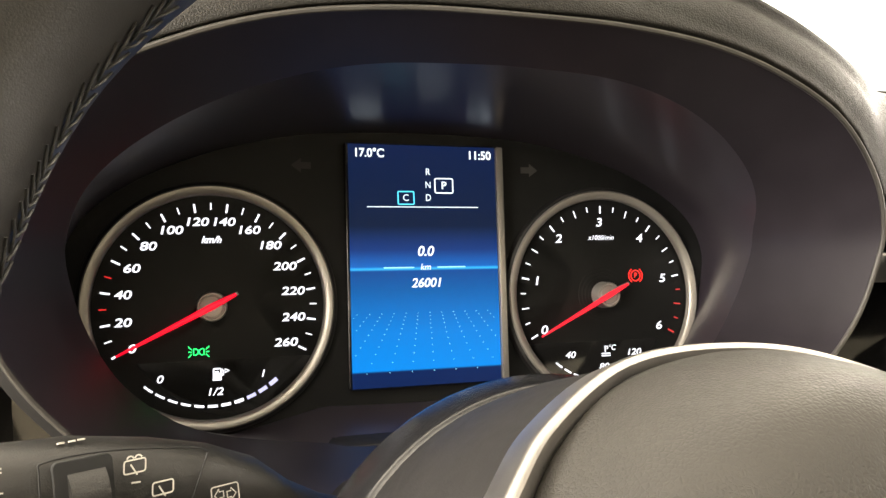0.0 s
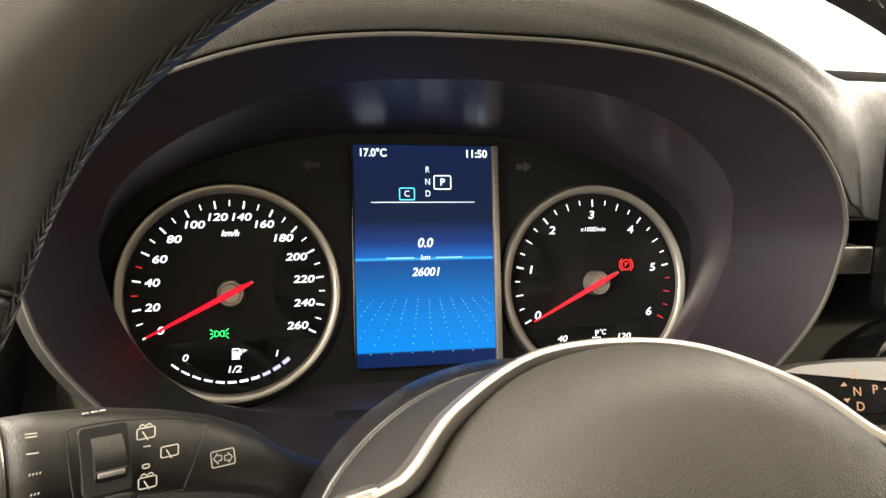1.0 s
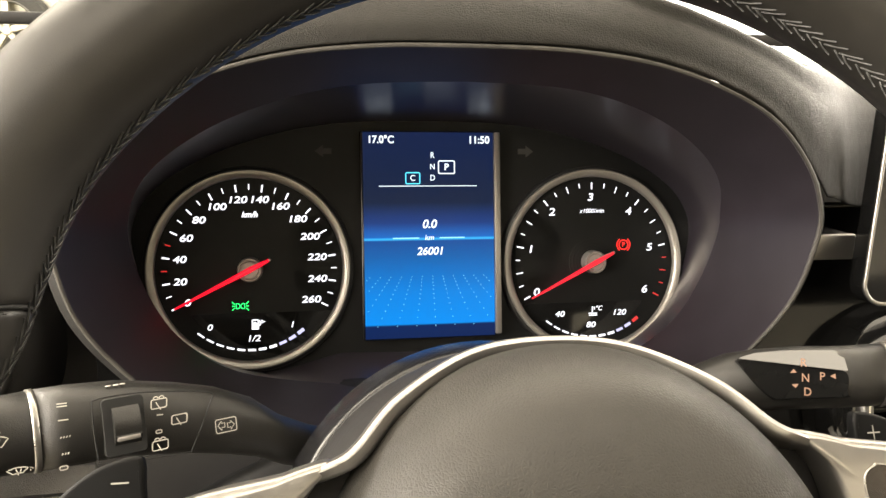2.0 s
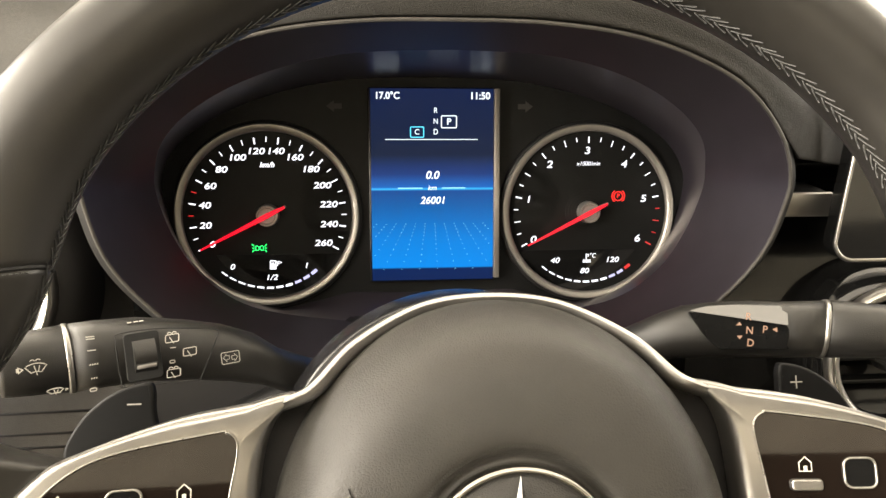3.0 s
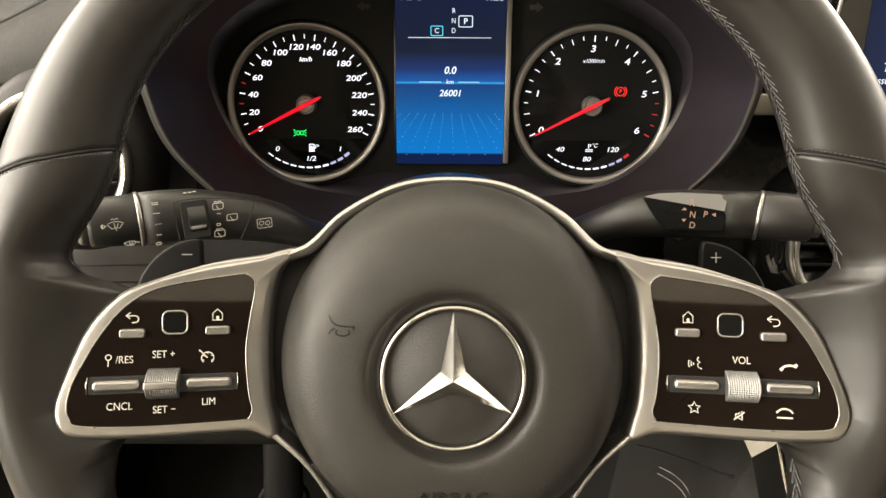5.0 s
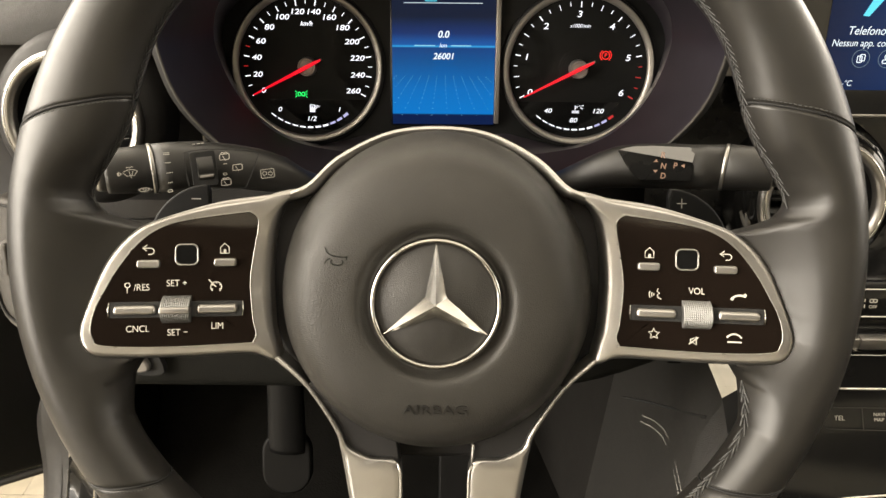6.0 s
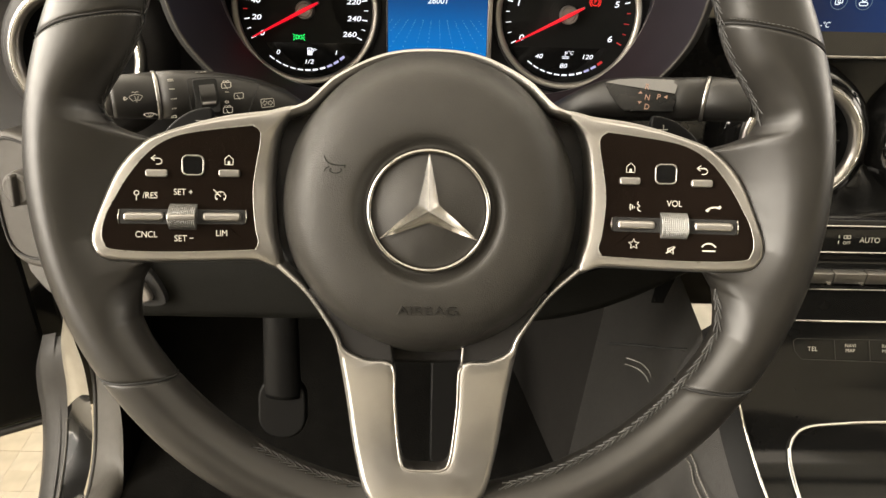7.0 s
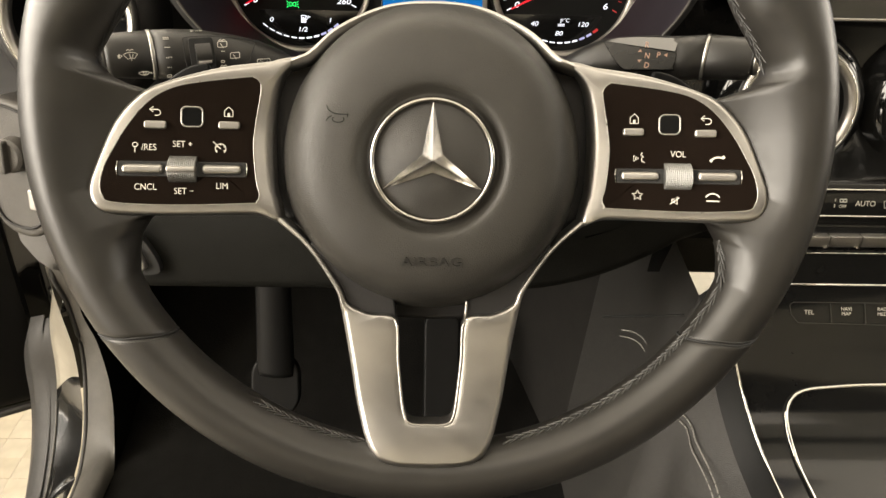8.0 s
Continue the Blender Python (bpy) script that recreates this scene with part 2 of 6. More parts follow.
def tube(path, r, n=8, closed=False, flat=1.0, up=(0, 0, 1)):
    """A round cord along a 3D line; flat squeezes it along up."""
    rings, m = [], len(path)
    for i, p in enumerate(path):
        a, b = (path[i - 1], path[(i + 1) % m]) if closed else (path[max(i - 1, 0)], path[min(i + 1, m - 1)])
        t = (Vector(b) - Vector(a)).normalized()
        x = t.cross(Vector(up))
        x = x.normalized() if x.length > 1e-6 else t.orthogonal().normalized()
        y = x.cross(t)
        rr = r(i / max(1, m - 1)) if callable(r) else r
        rings.append([tuple(Vector(p) + rr * (math.cos(k / n * math.tau) * x + flat * math.sin(k / n * math.tau) * y)) for k in range(n)])
    return loft(rings, loop=closed, cap0=not closed, cap1=not closed)


def box(x0, x1, y0, y1, z0, z1, bevel=0.0, segs=2):
    bm = bmesh.new()
    bmesh.ops.create_cube(bm, size=1)
    for v in bm.verts:
        v.co = ((x0 + x1) / 2 + v.co.x * (x1 - x0), (y0 + y1) / 2 + v.co.y * (y1 - y0), (z0 + z1) / 2 + v.co.z * (z1 - z0))
    if bevel:
        bmesh.ops.bevel(bm, geom=bm.edges[:], offset=bevel, segments=segs, profile=0.5, affect="EDGES")
    return bm


def rounded(x, y, w, h, r, n=5):
    """A rectangle with round corners about (x, y)."""
    out = []
    for cx, cy, a in ((1, 1, 0), (-1, 1, 90), (-1, -1, 180), (1, -1, 270)):
        for i in range(n + 1):
            t = radians(a + 90 * i / n)
            out.append((x + cx * (w / 2 - r) + r * math.cos(t), y + cy * (h / 2 - r) + r * math.sin(t)))
    return out


def circle(x, y, r, n=48):
    return [(x + r * math.cos(i / n * math.tau), y + r * math.sin(i / n * math.tau)) for i in range(n)]


def strokes(lines, width, z, lift=0.0002):
    """Flat drawn lines: each a list of 2D points."""
    verts, faces = [], []
    for line in lines:
        m, base = len(line), len(verts)
        loop = line[0] == line[-1]
        for i, p in enumerate(line):
            a = line[-2] if loop and i == 0 else line[max(i - 1, 0)]
            b = line[1] if loop and i == m - 1 else line[min(i + 1, m - 1)]
            t = Vector((b[0] - a[0], b[1] - a[1])).normalized()
            for s in (-1, 1):
                verts.append((p[0] - s * t.y * width / 2, p[1] + s * t.x * width / 2, z + lift))
        for i in range(m - 1):
            k = base + 2 * i
            faces.append((k, k + 1, k + 3, k + 2))
    return mesh_of(verts, faces, False)


def face_up(bm):
    for f in bm.faces:
        f.normal_update()
        if f.normal.z < 0:
            f.normal_flip()
    return bm


def text(name, body, size, x, y, z, material, parent, label="", shear=0.0, align="CENTER", m=None, bold=0.0, wide=1.0, depth=0.0):
    cu = bpy.data.curves.new(name, "FONT")
    cu.body, cu.size, cu.shear, cu.align_x, cu.align_y, cu.offset, cu.extrude = body, size, shear, align, "CENTER", bold, depth
    tmp = bpy.data.objects.new(name, cu)
    scene.collection.objects.link(tmp)
    data = bpy.data.meshes.new_from_object(tmp)
    bpy.data.objects.remove(tmp)
    data.transform(Matrix.Diagonal((wide, 1, 1, 1)))
    data.transform(Matrix.Translation((x, y, z)))
    data.materials.clear()
    data.materials.append(material)
    data.name = name
    ob = new(name, data)
    ob.parent = parent
    if m is not None:
        ob.matrix_basis = m
    if label:
        tagged(ob, label)
    return ob


def arc(cx, cy, r, a0, a1, n=12):
    return [(cx + r * math.cos(radians(a0 + (a1 - a0) * i / n)), cy + r * math.sin(radians(a0 + (a1 - a0) * i / n))) for i in range(n + 1)]


def closed(line):
    return list(line) + [line[0]]


def mirror(pts, s):
    return [(s * p[0], *p[1:]) for p in pts]


def symmetric(half):
    """A closed outline from its half with x >= 0, given from the top down to the foot."""
    return list(half) + [(-x, y) for x, y in reversed(half) if x > 1e-6]


WHEEL = pose(0, 0.1337, 0.9413, 65)
CLUSTER = pose(0, 0.4505, 0.98, 79)

# ---- the room round the car ----
ground = part("ground", box(-9, 9, -6, 12, -0.1, 0.0), mat("tile_joint", (0.17, 0.148, 0.105), 0.7), None)
tagged(ground, "pale beige tiled showroom floor", "floor", kind="structure")
wall = part("wall_north", box(-9, 9, 11.9, 12.1, 0, 3.5), WALLPAINT)
tagged(wall, "cream painted showroom wall", "wall", kind="structure")
for nm, b in (("wall_west", (-9.1, -8.9, -6, 12, 0, 3.5)), ("wall_south", (-9, 9, -6.1, -5.9, 0, 3.5)), ("wall_east", (8.9, 9.1, -6, 12, 0, 3.5))):
    tagged(part(nm, box(*b), WALLPAINT), "cream painted showroom wall", "wall", kind="structure")
tagged(part("ceiling", box(-9, 9, -6, 12, 3.5, 3.6), CEILPAINT), "white showroom ceiling", "ceiling", kind="structure")
tagged(part("backdrop", box(1.2, 8.6, 7.0, 7.05, 0.02, 3.4), BRIGHT), "overexposed white shop front full of daylight", "shop front", kind="structure")
# Unseen glowing panel, added on the open door's side of the car.
tagged(part("backdrop_west", box(-4.05, -4.0, -3.7, 3.3, 0.7, 3.3), glow("side_glow_panel", (1.0, 0.94, 0.82), 2.0)), "unseen glowing panel for light from the open door side", "shop front", kind="structure")

# Unseen glowing panel, added to go with the right side lamp.
tagged(part("backdrop_east", box(4.75, 4.8, -1.9, 3.1, 0.9, 2.8), glow("east_glow_panel", (1.0, 0.93, 0.80), 0.8)), "unseen glowing panel added behind the right side lamp", "shop front", kind="structure")

# ---- dashboard ----
LIP = spline([(0, 0.1062), (0.04, 0.1055), (0.08, 0.1010), (0.114, 0.0915), (0.1456, 0.076), (0.168, 0.0532), (0.178, 0.0318), (0.1785, 0.0152), (0.172, -0.0129), (0.1555, -0.038),
              (0.13, -0.062), (0.09, -0.078), (0.04, -0.083), (0, -0.084)], 6, closed=False)
LIP = symmetric(LIP)
HOOD = pose(0, 0.335, 0.98, 95)


def lip_z(x):
    """The height of the hood's lip over x, in the hood's own plane."""
    best = [p for p in LIP if p[1] > 0.02]
    best.sort()
    return float(np.interp(x, [p[0] for p in best], [p[1] for p in best]))


def dash_section(x):
    """The pad's line from the hood's lip, or from its own front roll, back to the windscreen."""
    ax = abs(x)
    k = min(max((ax - 0.168) / (0.045 if x < 0 else 0.085), 0), 1)
    k = k * k * (3 - 2 * k)
    yo = lip_z(min(max(x, -0.176), 0.176))
    zf = 0.987 if x < 0 else 1.002
    y0, z0 = (0.335 - 0.0872 * yo) * (1 - k) + 0.388 * k, (0.98 + 0.996 * yo) * (1 - k) + zf * k
    if x < 0:
        zc = float(np.interp(ax, [0, 0.07, 0.141, 0.185, 0.215, 0.25, 0.303, 0.354, 0.45], [1.147, 1.142, 1.123, 1.098, 1.072, 1.048, 1.024, 1.000, 0.96]))
        yc = 0.45
        zm, zr = float(np.interp(ax, [0, 0.25, 0.303, 0.354, 0.45], [1.10, 1.052, 1.027, 1.003, 0.965])), float(np.interp(ax, [0, 0.3, 0.5], [1.075, 1.055, 1.01]))
    else:
        at = [0, 0.04, 0.08, 0.10, 0.13, 0.15, 0.17, 0.19, 0.21, 0.23, 0.25, 0.28, 0.31, 0.4]
        yc = float(np.interp(ax, at, [0.45, 0.392, 0.352, 0.349, 0.352, 0.356, 0.362, 0.372, 0.388, 0.405, 0.422, 0.442, 0.45, 0.45]))
        zc = float(np.interp(ax, at, [1.147, 1.130, 1.1135, 1.1080, 1.0988, 1.0922, 1.0860, 1.0821, 1.0817, 1.0818, 1.0818, 1.0812, 1.079, 1.076]))
        zm, zr = 0.5 * (zc + 1.075), 1.075
    rise, run = zc - z0, yc - y0
    pts = [(y0, z0 + 0.0015), (y0 - 0.001, z0 + 0.003), (y0 + 0.03 * run, z0 + 0.20 * rise), (y0 + 0.16 * run, z0 + 0.44 * rise), (y0 + 0.46 * run, z0 + 0.74 * rise), (yc, zc), (0.5 * yc + 0.26, 0.72 * zc + 0.28 * zm - 0.002), (0.52, zm), (0.63, zr), (0.80, 1.088)]
    return [(x, y, z) for y, z in spline(pts, 5, closed=False)]


def dash_top(x, y):
    line = dash_section(x)
    line = line[len(line) // 3:]
    return float(np.interp(y, [p[1] for p in line], [p[2] for p in line]))


dash = thing("dashboard", Matrix.Identity(4), "dark grey grained leather dashboard with a hooded binnacle", "dashboard")
part("upper_pad", loft([dash_section(x) for x in np.linspace(-0.74, 0.9, 120)], closed=False), DASH, dash, "grained charcoal leather pad", sharp=70)


RIGHT_FACE = spline([(0.392, 1.006), (0.394, 1.001), (0.394, 0.990), (0.388, 0.96), (0.37, 0.90), (0.36, 0.85), (0.35, 0.80), (0.36, 0.74)], 4, closed=False)


def fascia_x(z):
    """Where the fascia meets the hood, whose outline draws in towards its foot."""
    return float(np.interp(z, [0.74, 0.83, 0.86, 0.90, 0.93, 0.96, 1.0], [0.187, 0.187, 0.150, 0.150, 0.168, 0.182, 0.187]))


part("fascia", loft([[(fascia_x(z) + (0.9 - fascia_x(z)) * k, y, z) for y, z in RIGHT_FACE] for k in np.linspace(0, 1, 40)], closed=False), LIDGLOSS, dash, "glossy black fascia panel", sharp=70)


def left_face(x):
    pts = [(0.392, 0.992), (0.400, 0.988), (0.408, 0.980), (0.414, 0.96), (0.415, 0.90), (0.40, 0.85), (0.37, 0.80), (0.34, 0.76), (0.345, 0.745), (0.42, 0.735)]
    return [(x, y, z) for y, z in spline(pts, 4, closed=False)]


part("vent_surround", loft([[p for p in left_face(x) if p[2] > 0.862] for x in np.linspace(-0.74, -0.187, 40)], closed=False), SOFTBLACK, dash, "black panel round the vent", sharp=70)


def low_face(x):
    """The lower dash face, whose outer corner is rounded off towards the door."""
    line = left_face(x)
    line = line[len([p for p in line if p[2] > 0.862]) - 1:]
    floor_z = float(np.interp(x, [-0.346, -0.341, -0.336, -0.329, -0.314, -0.295], [0.850, 0.812, 0.787, 0.771, 0.757, 0.744]))
    front = sorted((p[2], p[1]) for p in line if p[1] < 0.42)
    zs = np.linspace(line[0][2], floor_z, len(line) - 2)
    cut = [(x, float(np.interp(z, [p[0] for p in front], [p[1] for p in front])), float(z)) for z in zs]
    return cut + [(x, cut[-1][1] + 0.006, floor_z - 0.004), (x, cut[-1][1] + 0.03, floor_z - 0.004)]


part("lower_panel", loft([low_face(x) for x in [*np.linspace(-0.346, -0.295, 24), *np.linspace(-0.285, -0.187, 8)]], closed=False), DASHLOW, dash, "dark grey grained lower dash panel", sharp=50)
knee_lift = lambda x, z: 0.055 * min(max((x - 0.06) / 0.14, 0), 1) ** 2 * (z < 0.80)
part("knee_panel", loft([[(x, y, z + knee_lift(x, z)) for y, z in spline([(0.34, 0.84), (0.315, 0.81), (0.305, 0.775), (0.305, 0.757), (0.33, 0.750), (0.42, 0.748)], 4, closed=False)] for x in np.linspace(-0.26, 0.226, 28)], closed=False),
     KNEE, dash, "grey plastic knee panel, coloured dark for its shade", sharp=70)

# A dark sheet laid on the pad stands in for the slot's shade.
slot_l = [(x, 0.514 + 0.012 * k, dash_top(x, 0.514 + 0.012 * k) + 0.0012) for k in (0, 1) for x in np.linspace(-0.44, -0.285, 14)]
part("demister_slot_shade", mesh_of(slot_l, [(i, i + 1, i + 15, i + 14) for i in range(13)]), SEAM, dash, "demister slot laid on as a dark sheet")
for x in np.linspace(-0.42, -0.30, 8):
    part("demister_vane", box(x, x + 0.003, 0.5135, 0.5265, dash_top(x, 0.52) - 0.002, dash_top(x, 0.52) + 0.0022, 0.0004), DASH, dash)
part("demister_lip", tube([(x, 0.528, dash_top(x, 0.528) + 0.001) for x in np.linspace(-0.44, -0.28, 14)], 0.0028, 6), DASH, dash, sharp=0)

# Dark cords along the face stand in for shade in its grooves.
for z in (0.8485, 0.8370, 0.8300):
    line = sorted((p[2], p[1]) for p in left_face(-0.25) if p[2] < 0.95)
    y = float(np.interp(z, [p[0] for p in line], [p[1] for p in line]))
    part("panel_groove_line", tube([(-0.288, y - 0.0002, z - 0.001), (-0.187, y - 0.0002, z + 0.001)], 0.0008, 6), SEAM, dash, sharp=0)

# ---- instrument hood and cluster ----
cluster = thing("instrument_cluster", CLUSTER, "lit instrument cluster with two round dials and a portrait colour display", "instrument cluster")
INV = CLUSTER.inverted() @ HOOD
lip_c = [tuple(INV @ Vector((x, y, 0))) for x, y in LIP]
MID = symmetric(spline([(0, 0.070), (0.05, 0.068), (0.09, 0.060), (0.125, 0.046), (0.15, 0.028), (0.161, 0.008), (0.160, -0.012), (0.153, -0.034), (0.138, -0.056), (0.11, -0.074), (0.06, -0.083), (0.03, -0.085), (0, -0.0855)], 6, closed=False))


def mid_h(y):
    return float(np.interp(y, [-0.09, -0.03, 0.01, 0.045, 0.072], [0.035, 0.045, 0.058, 0.09, 0.118]))


def resample(line, n):
    """n even steps along a closed line, from its first point."""
    pts = [Vector(p) for p in line] + [Vector(line[0])]
    d = [0.0]
    for a, b in zip(pts, pts[1:]):
        d.append(d[-1] + (b - a).length)
    cols = [np.interp(np.linspace(0, d[-1], n, endpoint=False), d, [p[k] for p in pts]) for k in range(len(pts[0]))]
    return [tuple(float(c[i]) for c in cols) for i in range(n)]


N = 160
lip_r = resample(lip_c, N)
mid_r = resample([(x, y, mid_h(y)) for x, y in MID], N)
face_r = [(x * 1.068, y * (1.0 if y > 0 else 1.03) - 0.002, -0.002) for x, y, _ in mid_r]
# between the dials the foot of the face rises to just under the display
face_r = [(x, y + 0.0165 * min(max((0.098 - abs(x)) / 0.045, 0), 1) if y < -0.06 else y, z) for x, y, z in face_r]
blend = lambda a, b, t: [tuple(Vector(p).lerp(Vector(q), t)) for p, q in zip(a, b)]
# Bezel and funnel carry the display's purple sheen in their base colour.
part("bezel_face", loft([blend(lip_r, mid_r, 0.015), blend(lip_r, mid_r, 0.35), blend(lip_r, mid_r, 0.7), blend(lip_r, mid_r, 0.95), mid_r]), BEZELMAT, cluster, "dark bezel inside the hood, tinted purple for the display's sheen")
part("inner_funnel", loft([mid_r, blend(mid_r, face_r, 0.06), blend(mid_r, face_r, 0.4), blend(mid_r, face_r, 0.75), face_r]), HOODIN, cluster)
part("face_plate", loft([face_r, [(x * 0.5, y * 0.5 - 0.01, -0.0025) for x, y, _ in face_r]], cap1=True), FACEPLATE, cluster)
part("hood_lip", tube(lip_r, 0.0011, 8, closed=True), LIPMAT, cluster, "thin satin grey edge of the hood")
part("hood_skin", loft([lip_r, [(x * 1.035, y * 1.03, z - 0.006) for x, y, z in lip_r], [(x * 1.04, y * 1.02, z - 0.09) for x, y, z in lip_r]]), SOFTBLACK, cluster)

# display
disp = part("display", plate(rounded(0.0, -0.002, 0.0818, 0.1255, 0.001), 0.0, 0.004, 0.0008), GLOSS, cluster, "portrait display with a blue horizon picture")
part("picture", face_up(mesh_of([(-0.0393, -0.0642, 0.0043), (0.0405, -0.0642, 0.0043), (0.0405, 0.0602, 0.0043), (-0.0393, 0.0602, 0.0043)], [(0, 1, 2, 3)])), SCREEN, disp, fix=False)
part("side_strip", box(0.0408, 0.0445, -0.0632, 0.0602, 0.0, 0.0062, 0.0006), RINGMAT, disp, "satin silver strip")
dots = []
for row in range(11):
    d = 1.0 + row * 0.085
    for c in range(-6, 7):
        x, y = (c + 0.3) * 0.0118 / d, 0.008 - 0.0648 / d
        if abs(x) < 0.0385:
            dots.append((x, y, 0.00030 / d ** 0.3))
dv, df = [], []
for x, y, r in dots:
    b = len(dv)
    dv += [(x - r, y, 0.0045), (x, y - r, 0.0045), (x + r, y, 0.0045), (x, y + r, 0.0045)]
    df.append((b, b + 1, b + 2, b + 3))
tagged(part("dot_grid", mesh_of(dv, df, False), glow("dot_light", (0.40, 0.85, 1.0), 1.0), disp, fix=False), kind="stuff")
ZS = 0.0046
text("temperature", "17.0°C", 0.0062, -0.0365, 0.0555, ZS, SCRWHITE, disp, align="LEFT", wide=0.92, bold=0.00012)
text("clock", "11:50", 0.0062, 0.0383, 0.0555, ZS, SCRWHITE, disp, align="RIGHT", wide=0.98, bold=0.00012)
for ch, y in (("R", 0.0462), ("N", 0.0393), ("D", 0.0326)):
    text("gear_letter", ch, 0.0050, 0.0027, y, ZS, SCRWHITE, disp, wide=0.85)
text("gear_letter", "P", 0.0056, 0.0113, 0.0391, ZS, SCRWHITE, disp, bold=0.0001)
part("gear_frame", strokes([closed(rounded(0.0113, 0.0391, 0.0098, 0.0076, 0.0008))], 0.0006, ZS), SCRWHITE, disp, fix=False)
text("mode_letter", "C", 0.0048, -0.0094, 0.0325, ZS, SCRWHITE, disp)
part("mode_frame", strokes([closed(rounded(-0.0094, 0.0325, 0.0085, 0.0066, 0.0007))], 0.0006, ZS), LITCYAN, disp, fix=False)
part("divider", strokes([[(-0.030, 0.0278), (0.030, 0.0278)]], 0.0004, ZS), SCRWHITE, disp, fix=False)
text("trip", "0.0", 0.0072, 0.0002, 0.0046, ZS, SCRWHITE, disp, shear=0.2, bold=0.00012)
text("trip_unit", "km", 0.0046, 0.0002, -0.0035, ZS, SCRWHITE, disp, shear=0.2)
text("odometer", "26001", 0.0066, 0.0006, -0.0118, ZS, SCRWHITE, disp, shear=0.2, bold=0.0001)
part("horizon_flare", strokes([[(-0.022, -0.0036), (-0.006, -0.0036)], [(0.0065, -0.0036), (0.022, -0.0036)]], 0.0006, ZS), glow("flare_cyan", (0.35, 0.85, 1.0), 0.9), disp, fix=False)


def dial(name, x, label):
    d = part(name, lathe([(0.0, -0.0025), (0.0540, -0.0025), (0.0548, -0.001), (0.0548, 0.0)]), DIALFACE, cluster, label, m=pose(x, -0.0207, 0.0))
    part("dial_ring", lathe([(0.0540, -0.001), (0.0543, 0.0014), (0.0548, 0.0020), (0.0572, 0.0030), (0.0582, 0.0030), (0.0588, 0.0024), (0.0590, 0.001), (0.0590, -0.004)]), RINGMAT, d, "satin silver ring")
    part("dial_collar", lathe([(0.0589, 0.0020), (0.0604, 0.0012), (0.0616, -0.004)]), SOFTBLACK, d)
    part("lower_field", face_up(mesh_of([(px, py, -0.0021) for px, py in arc(0, 0, 0.0538, 208.7, 331.3, 30)], [tuple(range(31))], False)), GLOSS, d, fix=False)
    return d


def tick(d, a, r0, r1, w, material, name="tick"):
    c, s = math.cos(radians(a)), math.sin(radians(a))
    part(name, face_up(strokes([[(r0 * c, r0 * s), (r1 * c, r1 * s)]], w, -0.0019)), material, d, fix=False, sharp=0)


def needle(d):
    a = radians(207)
    ob = part("needle", loft([[(-0.0125, -0.0009, 0), (-0.0125, 0.0009, 0), (-0.0125, 0.0004, 0.0012), (-0.0125, -0.0004, 0.0012)], [(0, -0.0016, 0), (0, 0.0016, 0), (0, 0.0008, 0.0016), (0, -0.0008, 0.0016)],
                           [(0.0475, -0.0005, 0), (0.0475, 0.0005, 0), (0.0475, 0.0003, 0.0008), (0.0475, -0.0003, 0.0008)]], cap0=True, cap1=True), NEEDLE, d, "lit red needle at zero", m=Matrix.Translation((0, 0, 0.0062)) @ Matrix.Rotation(a, 4, "Z"))
    part("needle_cap", lathe([(0.0, 0.0054), (0.0048, 0.0052), (0.0052, 0.0047), (0.0056, 0.0047), (0.0060, 0.0056), (0.0066, 0.0056), (0.0071, 0.0046), (0.0074, -0.002)], 40), NEEDLEHUB, d, "grey needle cap")
    part("needle_tail", loft([[(-0.0135, -0.0008, 0), (-0.0135, 0.0008, 0), (-0.0135, 0.0006, 0.0014), (-0.0135, -0.0006, 0.0014)], [(-0.004, -0.0019, -0.0008), (-0.004, 0.0019, -0.0008), (-0.004, 0.0012, 0.001), (-0.004, -0.0012, 0.001)]], cap0=True, cap1=True),
         NEEDLEHUB, d, m=Matrix.Translation((0, 0, 0.0055)) @ Matrix.Rotation(a, 4, "Z"))
    return ob


speedo = dial("speedometer", -0.1062, "round black speedometer with white figures")
for i in range(27):
    a = 207 - 9 * i
    v = 10 * i
    if i % 2 == 0:
        tick(speedo, a, 0.0462, 0.0505, 0.00085, LIT)
        text("figure", str(v), 0.0056, 0.0400 * math.cos(radians(a)) - 0.0007, 0.0416 * math.sin(radians(a)), -0.0019, LIT, speedo, shear=0.16, bold=0.00007, wide=1.36)
    else:
        tick(speedo, a, 0.0472, 0.0505, 0.00055, LITRED if v in (30, 50) else LIT)
text("unit", "km/h", 0.0046, 0, 0.0324, -0.0019, LIT, speedo, shear=0.3, bold=0.0001)
needle(speedo)
tacho = dial("tachometer", 0.1062, "round black rev counter with white figures")
for i in range(25):
    a = 207 - 9.75 * i
    major = i % 2 == 0
    tick(tacho, a, 0.0462 if major else 0.0475, 0.0505, 0.00085 if i % 4 == 0 else 0.0006, LITRED if i > 20 else LIT)
    if i % 4 == 0:
        text("figure", str(i // 4), 0.0066, 0.0406 * math.cos(radians(a)) - 0.001, 0.0410 * math.sin(radians(a)), -0.0019, LIT, tacho, shear=0.15, bold=0.00007, wide=1.26)
text("unit", "x1000/min", 0.0038, 0, 0.0324, -0.0019, LIT, tacho, shear=0.25)
needle(tacho)
for r in np.linspace(0.0085, 0.0145, 4):
    part("turned_ring", lathe([(r, -0.00245), (r + 0.0003, -0.0023), (r + 0.0007, -0.00245)], 64), DIALFACE, tacho)


